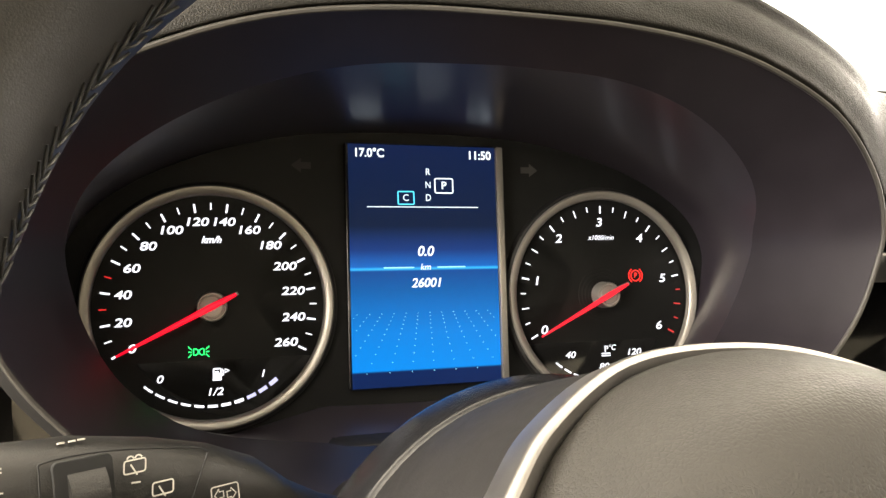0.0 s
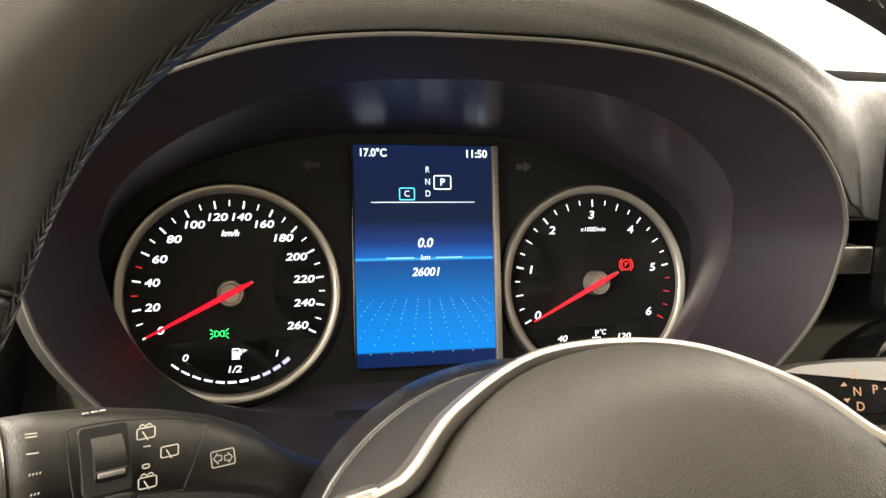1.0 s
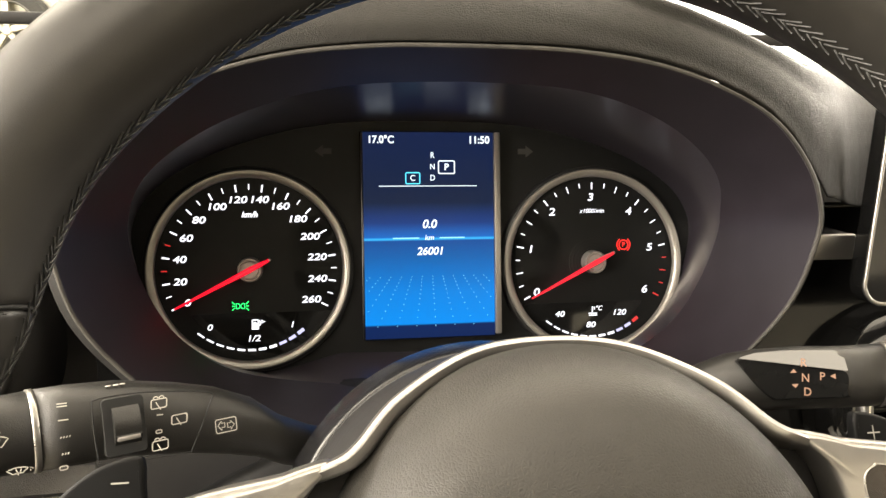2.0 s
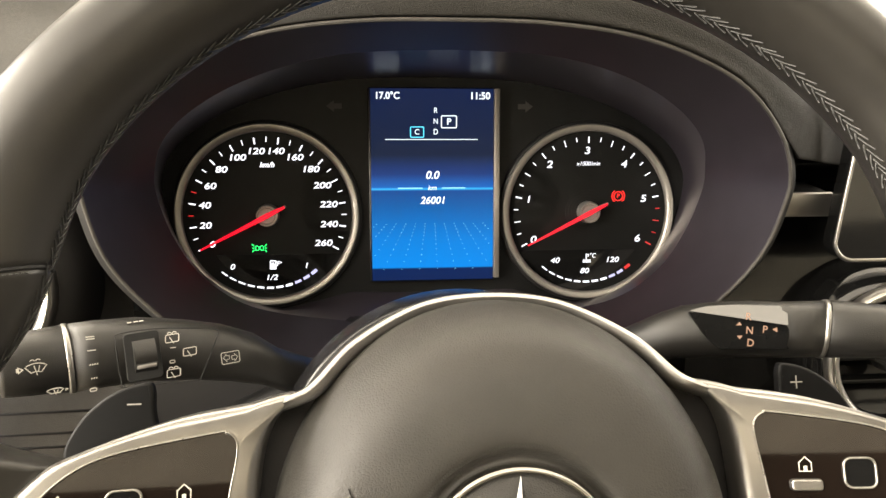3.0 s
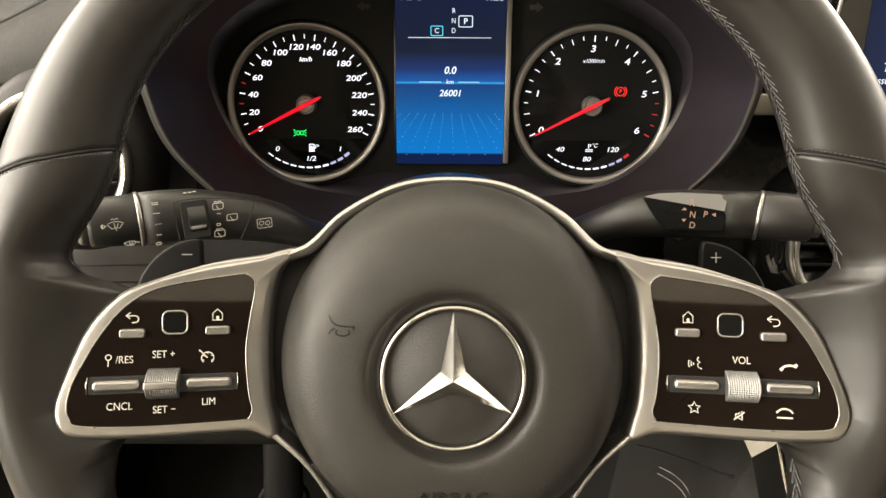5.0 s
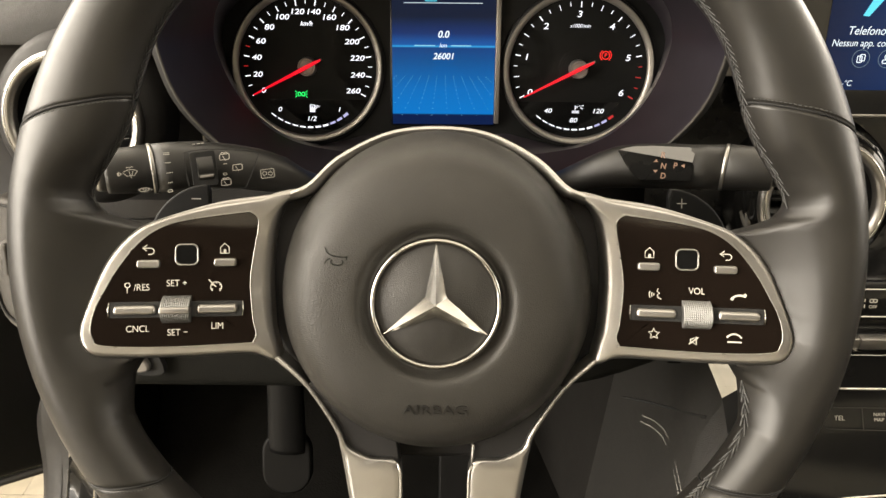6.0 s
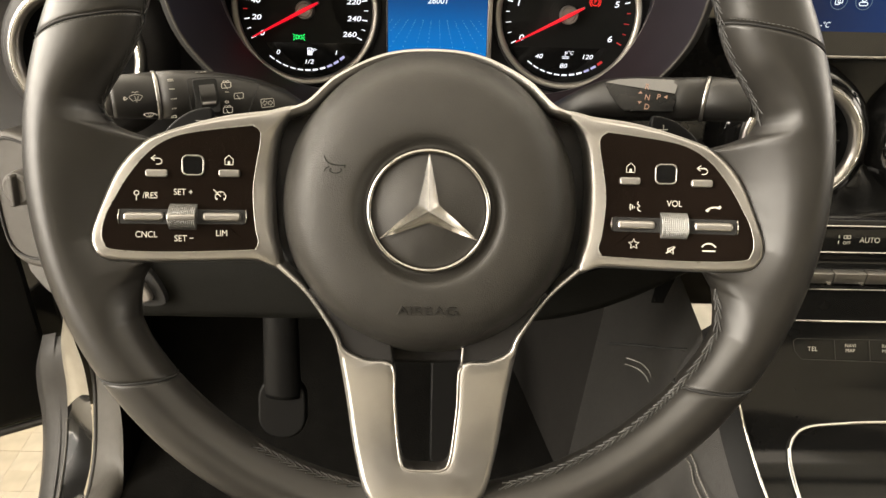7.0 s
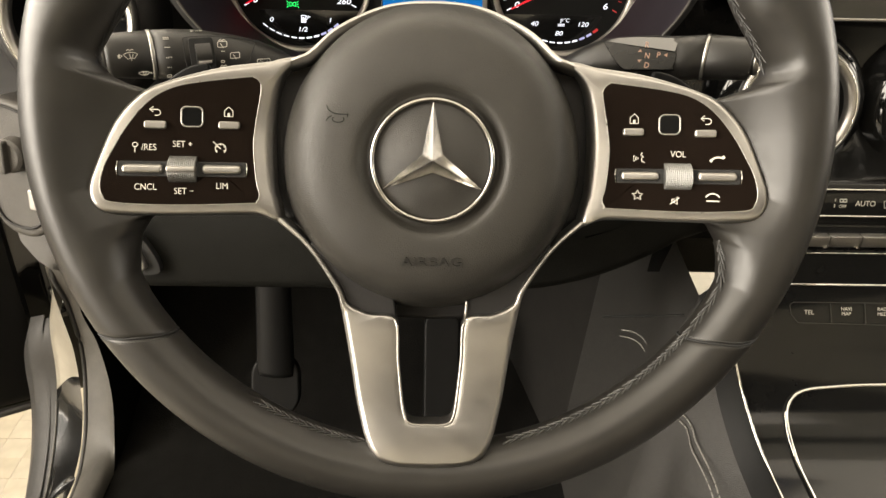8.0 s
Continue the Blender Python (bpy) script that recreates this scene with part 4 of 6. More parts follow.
        drawn("mute_symbol", [closed([(0.1166, -0.0180), (0.1166, -0.0166), (0.1174, -0.0166), (0.1190, -0.0154), (0.1190, -0.0192), (0.1174, -0.0180)]), [(0.1158, -0.0190), (0.1200, -0.0158)]], panel, 0.0005)
        drawn("hang_up_symbol", [arc(0.1352, -0.0172, 0.0036, 30, 150, 8), [(0.1322, -0.0172), (0.1382, -0.0172)]], panel, 0.0007)
    # paddles
    pdl = spline(mirror([(0.1545, 0.0250), (0.1500, 0.0390), (0.1385, 0.0490), (0.1262, 0.0528), (0.1232, 0.0500), (0.1225, 0.0400), (0.1180, 0.0220), (0.1350, 0.0180)], s), 6)
    pd = part("shift_paddle", plate(pdl, -0.082, -0.078, 0.0012, 3), PADDLE, wheel, "black shift paddle")
    sign = [[(s * 0.1300 - 0.0026, 0.0450), (s * 0.1300 + 0.0026, 0.0450)]] + ([[(s * 0.1300, 0.0424), (s * 0.1300, 0.0476)]] if s > 0 else [])
    part("paddle_sign", face_up(strokes(sign, 0.0005, -0.0778)), PADDLEINK, pd, fix=False, sharp=0)

# thin silver band over the airbag cover and the black recess round it
half_band = [(0, 0.0818, -0.047), (0.0248, 0.0786, -0.0448), (0.0476, 0.0664, -0.0362), (0.0603, 0.0537, -0.0300), (0.0665, 0.0500, -0.0280), (0.0750, 0.0470, -0.0300)]
top = spline([(-x, y, z) for x, y, z in reversed(half_band)] + half_band[1:], 8, closed=False)
bm = loft([[(x, y, z) for x, y, z in [tuple(Vector(p) + Vector((0, 0, dz)) + Vector(d) * k) for k, dz in ((0.0, -0.012), (0.0004, -0.001), (0.0, 0.0012), (-0.0014, 0.0022), (-0.0032, 0.0016), (-0.0046, 0.0000), (-0.0050, -0.012))]]
           for p, d in [(p, Vector((p[0], p[1] + 0.01, 0)).normalized()) for p in top]], closed=True, cap0=True, cap1=True)
part("top_band", bm, SILVER, wheel, "narrow satin silver band", sharp=50)
SUR = [(0, 0.0785), (0.0229, 0.0755), (0.044, 0.0648), (0.0560, 0.0535), (0.068, 0.0480), (0.0775, 0.0465), (0.0816, 0.0392), (0.0828, 0.0225), (0.0837, 0.0059), (0.0820, -0.0134), (0.0785, -0.0225), (0.0738, -0.0305), (0.0595, -0.0430), (0.0460, -0.0620), (0.0415, -0.0755), (0.030, -0.0800), (0.0175, -0.0815), (0, -0.082)]
part("hub_recess", plate(symmetric(spline(SUR, 4, closed=False)), -0.060, -0.0400, 0.002, 2), SOFTBLACK, wheel, "black recess round the airbag cover", sharp=0)

# lower double spoke
PAIRS = [((0.0770, -0.0300), (0.0740, -0.0285)), ((0.0615, -0.0433), (0.0587, -0.0425)), ((0.0478, -0.0626), (0.0450, -0.0618)), ((0.0446, -0.0720), (0.0410, -0.0705)), ((0.0436, -0.0766), (0.0300, -0.0757)), ((0.0420, -0.0850), (0.0174, -0.0780)),
         ((0.0394, -0.0993), (0.0157, -0.0985)), ((0.0366, -0.1160), (0.0140, -0.1150)), ((0.0340, -0.1270), (0.0128, -0.1230)), ((0.0318, -0.1350), (0.0112, -0.1276)), ((0.0285, -0.1420), (0.0085, -0.1292)), ((0.0235, -0.1468), (0.0055, -0.1296)), ((0.0145, -0.1492), (0.0030, -0.1296)), ((0, -0.1500), (0, -0.1296))]
outer = spline([p for p, _ in PAIRS], 4, closed=False)
inner = spline([q for _, q in PAIRS], 4, closed=False)
outer += [(-x, y) for x, y in reversed(outer[:-1])]
inner += [(-x, y) for x, y in reversed(inner[:-1])]
strip = []
for p, q in zip(outer, inner):
    d = Vector(q) - Vector(p)
    b = min(0.0034, d.length * 0.4)
    e = d.normalized() * b
    zt, zq = (float(np.interp(y, [-0.150, -0.143, -0.136, -0.128, -0.118, -0.106, -0.09, -0.06, -0.03], [-0.0060, -0.0076, -0.0096, -0.0120, -0.0145, -0.0165, -0.0180, -0.0195, -0.0225])) for y in (p[1], q[1]))
    up = [(p[0] + e.x * f, p[1] + e.y * f, zt - 0.0022 * (1 - f) ** 2) for f in (0.0, 0.12, 0.3, 0.55, 0.8, 1.0)]
    down = [(q[0] - e.x * f, q[1] - e.y * f, zq - 0.0010 * (1 - f) ** 2) for f in (1.0, 0.5, 0.2, 0.05, 0.0)]
    strip.append([(p[0], p[1], zt - 0.016), *up, *down, (q[0], q[1], zq - 0.014)])
part("lower_spoke", loft(strip, cap0=True, cap1=True), SILVER, wheel, "satin silver double lower spoke", sharp=50)
part("slot_edge", tube([(x, y, float(np.interp(y, [-0.131, -0.118, -0.106, -0.09, -0.07], [-0.0118, -0.0152, -0.0172, -0.0186, -0.0195]))) for x, y in inner[20:-20]], 0.0007, 6), EDGELINE, wheel, "polished slot edge", sharp=0)
part("hub_back", lathe([(0.0, -0.132), (0.050, -0.132), (0.0815, -0.1312), (0.0838, -0.1285), (0.0838, -0.105), (0.082, -0.075), (0.0765, -0.050)], 72), SOFTBLACK, wheel, sharp=0)
# black plates stand in for the airbag cover's shade and reflection on the spoke
for s in (-1, 1):
    shape = mirror([(0.0168, -0.0795), (0.0184, -0.0660), (0.0300, -0.0600), (0.0450, -0.0500), (0.0560, -0.0390), (0.0606, -0.0418), (0.0530, -0.0520), (0.0464, -0.0618), (0.0430, -0.0712), (0.0310, -0.0768)], s)
    part("spoke_shade_plate", plate(shape, -0.034, -0.0222, 0.0008, 2), SOFTBLACK, wheel, "black plate for the airbag cover's shade on the spoke", sharp=30)
part("slot_edge", tube([(0.0174, -0.0785, -0.0197), (0.0177, -0.074, -0.0207), (0.0181, -0.0695, -0.0212), (0.0172, -0.0690, -0.0218)], 0.0006, 6), EDGELINE, wheel, "polished slot edge", sharp=0)

# ---- steering column, stalks ----
column = thing("steering_column", Matrix.Identity(4), "black plastic steering column shroud behind the wheel", "steering column")
secs = []
for y, z, w, h in ((0.215, 0.915, 0.052, 0.040), (0.235, 0.912, 0.062, 0.047), (0.28, 0.900, 0.070, 0.048), (0.34, 0.876, 0.074, 0.042), (0.42, 0.852, 0.074, 0.036)):
    secs.append([(w * math.copysign(abs(math.cos(t)) ** 0.7, math.cos(t)), y, z + h * math.copysign(abs(math.sin(t)) ** 0.7, math.sin(t))) for t in np.linspace(0, math.tau, 48, endpoint=False)])
part("collar", lathe([(0.0800, -0.001), (0.0846, 0.0), (0.0858, -0.0018), (0.0880, -0.0085), (0.0903, -0.0155), (0.0906, -0.020), (0.0890, -0.030)], 72), COLLARMAT, column, "glossy black collar", m=WHEEL @ Matrix.Translation((0, 0, -0.130)), sharp=0)
part("shroud", loft(secs, cap0=True), SOFTBLACK, column, sharp=0)
part("column_gaiter", loft([[(x, y, z - 0.62 * max(0, abs(x) - 0.035) ** 1.15) for y, z in spline([(0.300, 0.900), (0.308, 0.922), (0.318, 0.9275), (0.345, 0.915), (0.385, 0.890)], 5, closed=False)] for x in np.linspace(-0.16, 0.16, 28)], closed=False), PADDLE, column, sharp=0)
part("column_surround", box(-0.187, 0.187, 0.395, 0.41, 0.82, 0.905, 0.004), SOFTBLACK, column)


def stalk_body(stations, n=40):
    """Rounded sections along x: (x, half height, half depth, drop)."""
    return loft([[(x, dy + h * math.copysign(abs(math.sin(t)) ** 0.8, math.sin(t)), dz + d * math.copysign(abs(math.cos(t)) ** 0.8, math.cos(t))) for t in np.linspace(0, math.tau, n, endpoint=False)] for x, h, d, dy, dz in stations], cap0=True, cap1=True)


# indicator and wiper stalk: its face runs from the column out towards the driver
def stalk_frame(origin, along, facing=(0.0, -0.906, 0.4226)):
    x, z = Vector(along).normalized(), Vector(facing)
    z = (z - x * z.dot(x)).normalized()
    m = Matrix((x, z.cross(x), z)).transposed().to_4x4()
    m.translation = origin
    return m


wiper = thing("wiper_stalk", stalk_frame((-0.1038, 0.2788, 0.9426), (0.9062, 0.4217, -0.0325), (0.4121, -0.863, 0.2921)) @ Matrix.Scale(1.023, 4), "black indicator and wiper stalk with white symbols and a silver ring", "control stalk")
part("stalk_arm", stalk_body([(-0.0622, 0.0140, 0.0135, 0.0080, -0.0135), (-0.052, 0.0141, 0.0135, 0.0078, -0.0135), (-0.035, 0.0138, 0.0135, 0.0068, -0.0135), (-0.015, 0.0134, 0.0132, 0.0030, -0.0134), (0.0, 0.0130, 0.0130, -0.0010, -0.0136), (0.014, 0.0120, 0.0125, -0.0065, -0.0150), (0.026, 0.0105, 0.0115, -0.0145, -0.0180), (0.045, 0.0095, 0.0105, -0.0230, -0.0300), (0.060, 0.009, 0.010, -0.028, -0.040)]), STALK, wiper, sharp=0)
part("stalk_ring", stalk_body([(-0.0642, 0.0139, 0.0134, 0.0081, -0.0135), (-0.0640, 0.0143, 0.0138, 0.0081, -0.0135), (-0.0622, 0.0144, 0.0139, 0.0080, -0.0135), (-0.0620, 0.0140, 0.0135, 0.0080, -0.0135)]), EDGELINE, wiper, "thin chrome ring", sharp=0)
knob = part("twist_knob", stalk_body([(-0.0885, 0.0100, 0.0100, 0.0090, -0.0130), (-0.0880, 0.0118, 0.0118, 0.0090, -0.0130), (-0.0860, 0.0124, 0.0124, 0.0090, -0.0131), (-0.0645, 0.0138, 0.0134, 0.0081, -0.0135), (-0.0640, 0.0134, 0.0130, 0.0081, -0.0135)]), STALK, wiper, "black twist knob", sharp=0)
part("knob_end", stalk_body([(-0.0935, 0.0090, 0.0090, 0.0090, -0.0130), (-0.0925, 0.0102, 0.0102, 0.0090, -0.0130), (-0.0885, 0.0106, 0.0106, 0.0090, -0.0130)]), SILVER, wiper, "chrome end button", sharp=0)
# Dark cord and plate stand in for shade in the groove and slot.
part("inlay_groove_line", tube([(x, y, 0.0002) for x, y in spline([(-0.0440, 0.0160), (-0.0300, 0.0158), (-0.0120, 0.0130), (-0.0050, 0.0110), (-0.0055, 0.0078), (-0.0135, -0.0070), (-0.0170, -0.0085), (-0.0430, -0.0062), (-0.0455, -0.0030), (-0.0458, 0.0130)], 6)], 0.00025, 6, closed=True), SEAM, wiper, "dark cord drawn for the groove round the wiper switch", sharp=0)
part("thumbwheel_slot_shade", plate(rounded(-0.0360, 0.0054, 0.0140, 0.0200, 0.0016), -0.002, 0.0006, 0.0003), SEAM, wiper)
rw = part("thumbwheel", loft([[(x, 0.0056 + 0.0086 * math.sin(radians(a)), -0.0050 + (0.0086 + (0.0004 if abs(a + 28) < 8 else 0)) * math.cos(radians(a))) for a in range(-88, 89, 4)] for x in (-0.0398, -0.0395, -0.0313, -0.0310)], closed=False, cap0=True, cap1=True), STALK, wiper, "ribbed thumbwheel", sharp=30)
part("thumbwheel_rib", box(-0.0393, -0.0315, 0.0005, 0.0022, 0.001, 0.0034, 0.0005), NEEDLEHUB, rw)


def window_sign(x, y, rear=False):
    """A rear window with its wiper, and the spray over it."""
    w = [closed([(px + 0.12 * (py - y), py) for px, py in rounded(x, y, 0.0054, 0.0032, 0.0006, 3)]), [(x + 0.0004, y - 0.0022), (x - 0.0010, y + 0.0006)]]
    if rear:
        w += [arc(x - 0.0009, y + 0.0017, 0.0009, 15, 165, 6), arc(x + 0.0011, y + 0.0017, 0.0009, 15, 165, 6)]
    return w


def screen_sign(x, y, spray):
    """A windscreen with its wiper."""
    w = [closed(arc(x, y - 0.0050, 0.0072, 122, 58, 10) + arc(x, y - 0.0050, 0.0040, 64, 116, 6)), [(x + 0.0002, y - 0.0024), (x - 0.0006, y + 0.0014)], [(x + 0.0006, y - 0.0012), (x + 0.0014, y + 0.0012)]]
    if spray:
        w += [arc(x - 0.0010, y + 0.0028, 0.0009, 20, 150, 5), arc(x + 0.0010, y + 0.0028, 0.0009, 30, 160, 5)]
    else:
        w = [[(x + 0.8 * (px - x), y + 0.55 * (py - y)) for px, py in line] for line in w]
    return w


part("rear_wiper_sign", face_up(strokes(window_sign(-0.0240, 0.0108, True), 0.00038, 0.0007)), INK, wiper, fix=False, sharp=0)
part("rear_wiper_sign", face_up(strokes(window_sign(-0.0175, 0.0040), 0.00038, 0.0007)), INK, wiper, fix=False, sharp=0)
part("rear_wiper_sign", face_up(strokes(window_sign(-0.0250, -0.0038, True), 0.00038, 0.0007)), INK, wiper, fix=False, sharp=0)
part("step_mark", face_up(strokes([[(-0.0252, 0.0069), (-0.0230, 0.0067)], closed(rounded(-0.0250, 0.0010, 0.0020, 0.0011, 0.0005))], 0.0004, 0.0007)), INK, wiper, fix=False, sharp=0)
part("indicator_sign", face_up(strokes([closed(rounded(-0.0007, -0.0018, 0.0078, 0.0050, 0.0007)), closed([(-0.0038, -0.0016), (-0.0024, 0.0000), (-0.0024, -0.0008), (-0.0012, -0.0008), (-0.0012, -0.0024), (-0.0024, -0.0024), (-0.0024, -0.0034)]),
                                        closed([(0.0024, -0.0020), (0.0010, -0.0004), (0.0010, -0.0012), (-0.0002, -0.0012), (-0.0002, -0.0028), (0.0010, -0.0028), (0.0010, -0.0036)])], 0.00032, 0.0001)), INK, wiper, fix=False, sharp=0)
for y, count in ((0.0168, -2), (0.0113, -1), (0.0055, 4), (0.0000, 3)):
    dashes = [[(-0.0566, y - k * 0.0009), (-0.0534, y - k * 0.0009 - 0.0002)] for k in range(-count)] or [[(-0.0564 + k * 0.0009, y - 0.0003), (-0.0560 + k * 0.0009, y + 0.0003)] for k in range(count)]
    part("speed_mark", face_up(strokes(dashes, 0.00038, 0.0003)), INK, wiper, fix=False, sharp=0)
part("speed_mark", face_up(strokes([closed(rounded(-0.0560, -0.0048, 0.0024, 0.0012, 0.0005))], 0.0004, -0.0015)), INK, wiper, fix=False, sharp=0)
part("washer_sign", face_up(strokes(screen_sign(-0.0752, 0.0076, True), 0.00034, 0.0004)), INK, knob, fix=False, sharp=0)
part("lever_sign", face_up(strokes([[(-0.0812, 0.0070), (-0.0798, 0.0080), (-0.0812, 0.0090), (-0.0812, 0.0070)], [(-0.0816, 0.0072), (-0.0816, 0.0088)]], 0.0008, 0.0003)), INK, knob, fix=False, sharp=0)
part("washer_sign", face_up(strokes(screen_sign(-0.0696, -0.0024, False) + [[(-0.0660, -0.0018), (-0.0650, -0.0024), (-0.0660, -0.0030), (-0.0660, -0.0018)]], 0.00034, 0.0003)), INK, knob, fix=False, sharp=0)
for x in (-0.0400, -0.0374, -0.0352):
    part("top_mark", box(x, x + 0.0016, 0.0193, 0.0197, -0.0052, -0.0042), INK, wiper, "unreadable white print")

gear = thing("gear_stalk", stalk_frame((0.1293, 0.2630, 0.9534), (0.065, -0.0262, 0)), "black gear selector stalk with a glossy window and amber letters", "control stalk")
part("stalk_arm", stalk_body([(0.0315, 0.0130, 0.0130, 0.0064, -0.0125), (0.0175, 0.0131, 0.0131, 0.0042, -0.0130), (0.012, 0.0131, 0.0130, 0.0035, -0.0133), (0.0, 0.0134, 0.0134, 0.0022, -0.0132), (-0.018, 0.0132, 0.0132, -0.0006, -0.0134), (-0.030, 0.0127, 0.0125, -0.0030, -0.0140), (-0.040, 0.0118, 0.0115, -0.0068, -0.0160), (-0.052, 0.0106, 0.0105, -0.0125, -0.0210), (-0.068, 0.0095, 0.010, -0.0200, -0.0330), (-0.085, 0.009, 0.010, -0.026, -0.045)]), STALK, gear, sharp=0)
part("stalk_ring", stalk_body([(0.0315, 0.0130, 0.0130, 0.0064, -0.0125), (0.0316, 0.0135, 0.0135, 0.0064, -0.0125), (0.0334, 0.0135, 0.0135, 0.0066, -0.0125), (0.0335, 0.0130, 0.0130, 0.0066, -0.0125)]), EDGELINE, gear, "thin chrome ring", sharp=0)
part("stalk_grip", stalk_body([(0.0335, 0.0128, 0.0128, 0.0066, -0.0125), (0.0345, 0.0132, 0.0132, 0.0068, -0.0125), (0.0580, 0.0120, 0.0122, 0.0086, -0.0122), (0.0592, 0.0112, 0.0112, 0.0088, -0.0122)]), STALK, gear, sharp=0)
part("park_button", stalk_body([(0.0592, 0.0090, 0.0095, 0.0088, -0.0122), (0.0610, 0.0092, 0.0097, 0.0088, -0.0122), (0.0630, 0.0088, 0.0092, 0.0088, -0.0122), (0.0634, 0.0078, 0.0082, 0.0088, -0.0122)]), SILVER, gear, "chrome end button", sharp=0)
window = fan_plate(spline([(-0.0262, 0.0062), (-0.012, 0.0059), (0.004, 0.0054), (0.0156, 0.0048), (0.0162, -0.0040), (0.0150, -0.0056), (-0.0085, -0.0088), (-0.0125, -0.0088), (-0.0185, -0.0045), (-0.0250, 0.0030)], 5), (-0.002, -0.001), -0.005, 0.0010, 0.0003, 2, rings=8)
part("letter_window", window, LIDGLOSS, gear, "glossy black window under an added highlight facet", sharp=50)
# Facet added and tilted to turn ceiling light into a bright wedge.
low = [(-0.0262 + 0.0418 * k / 12, 0.0063 - 0.0014 * k / 12) for k in range(13)]
high = [(x, float(np.interp(x, [-0.0262, -0.020, -0.008, 0.0125, 0.0156], [0.0066, 0.0094, 0.0118, 0.0139, 0.0122]))) for x, _ in low]
part("highlight_facet", loft([[(x, y, 0.0012 + 0.0020 * i / 12) for i, (x, y) in enumerate(low)], [(x, y, 0.0012 + 0.0020 * i / 12 - 0.74 * (y - q)) for i, ((x, y), (_, q)) in enumerate(zip(high, low))], [(x, y + 0.0004, -0.0075) for x, y in high]], closed=False), FACETGLOSS, gear, "added facet that catches ceiling light as a highlight", sharp=20)
for ch, x, y in (("R", -0.0012, 0.0066), ("N", 0.0, 0.0006), ("D", 0.0008, -0.0050), ("P", 0.0064, 0.0018)):
    text("gear_letter", ch, 0.0047, x, y, 0.0027 if ch == "R" else 0.0012, LITAMBER, gear, bold=0.00005, wide=0.9)
for pts in (((-0.0060, 0.0022), (-0.0034, 0.0026), (-0.0046, 0.0040)), ((-0.0053, -0.0024), (-0.0027, -0.0020), (-0.0038, -0.0038)), ((0.0094, 0.0024), (0.0114, 0.0036), (0.0116, 0.0014))):
    part("gear_arrow", face_up(mesh_of([(x, y, 0.0012) for x, y in pts], [(0, 1, 2)], False)), LITAMBER, gear, fix=False, sharp=0)


# ---- air vents ----
def vent(x, y, z, r, pitch):
    v = thing("air_vent", pose(x, y, z, 90 - pitch), "round air vent with a satin silver ring and black vanes", "air vent", "round dashboard vents")
    part("vent_ring", lathe([(r - 0.0085, -0.006), (r - 0.0080, 0.0015), (r - 0.006, 0.0045), (r - 0.0030, 0.0052), (r - 0.0005, 0.0035), (r, 0.0), (r, -0.006)], 72), SILVER, v, "satin silver ring", sharp=0)
    part("ring_groove", lathe([(r - 0.0034, 0.0053), (r - 0.0030, 0.0057), (r - 0.0024, 0.0051)], 72), CHROME, v, sharp=0)
    part("vent_barrel", lathe([(r - 0.0085, -0.003), (r - 0.010, -0.012), (r - 0.014, -0.030), (0.004, -0.034), (0.0, -0.034)], 64), PADDLE, v, sharp=0)
    for k in (-1, 0, 1):
        w = math.sqrt((r - 0.012) ** 2 - (k * 0.014) ** 2)
        part("vane", box(-w, w, k * 0.014 - 0.0012, k * 0.014 + 0.0012, -0.022, -0.008, 0.0006), PADDLE, v)
        part("vane_edge", box(-w, w, k * 0.014 + 0.0006, k * 0.014 + 0.0011, -0.0081, -0.0077), STALK, v)
    if x < 0:
        part("vane_slider", plate(rounded(0, 0, 0.014, 0.007, 0.002), -0.010, -0.004, 0.001), STALK, v)
    else:
        kn = [[((0.0078 + (0.0003 if k % 2 else 0)) * math.cos(k / 60 * math.tau), (0.0078 + (0.0003 if k % 2 else 0)) * math.sin(k / 60 * math.tau), z) for k in range(60)] for z in (-0.012, 0.004)]
        kn.append([(0.0064 * math.cos(k / 60 * math.tau), 0.0064 * math.sin(k / 60 * math.tau), 0.006) for k in range(60)])
        part("vent_knob", loft(kn, cap1=True), SILVER, v, "knurled satin silver knob", sharp=30)
    part("vent_housing", lathe([(r, -0.002), (r + 0.006, -0.004), (r + 0.012, -0.012), (r + 0.016, -0.026)], 72), SOFTBLACK if x < 0 else GLOSS, v, sharp=0)
    return v


vent(-0.2565, 0.360, 0.944, 0.0490, 12)
vent(0.2672, 0.340, 0.8965, 0.0447, 14)
vent(0.3850, 0.340, 0.8965, 0.0447, 14)

trim = thing("trim_strip", Matrix.Identity(4), "satin silver strip across the black fascia", "trim")
part("strip", box(0.176, 0.2243, 0.3625, 0.3662, 0.9787, 0.9930, 0.0012, 3), SILVER, trim)
part("strip_backing", box(0.176, 0.2238, 0.3658, 0.3930, 0.9780, 0.9925, 0.001), SOFTBLACK, trim, "black backing of the strip")

# ---- central display ----
md = thing("central_display", pose(0.216, 0.340, 0.9597, 81), "tablet-like central display with a dark blue telephone page", "display")
TABLET = arc(0.2520, 0.0110, 0.0110, -90, 0, 6) + arc(0.2380, 0.1270, 0.0090, 5, 90, 6) + arc(0.0260, 0.1270, 0.0090, 90, 175, 6) + arc(0.0115, 0.0110, 0.0110, 185, 270, 6)
part("body", plate(TABLET, -0.012, 0.0, 0.0012), GLOSS, md)
part("edge", tube([(x, y, -0.0006) for x, y in TABLET], 0.0012, 8, closed=True), SILVER, md, "satin silver edge", sharp=0)
pm = bpy.data.materials.new("telephone_page")
pm.use_nodes = True
pb = pm.node_tree.nodes["Principled BSDF"]
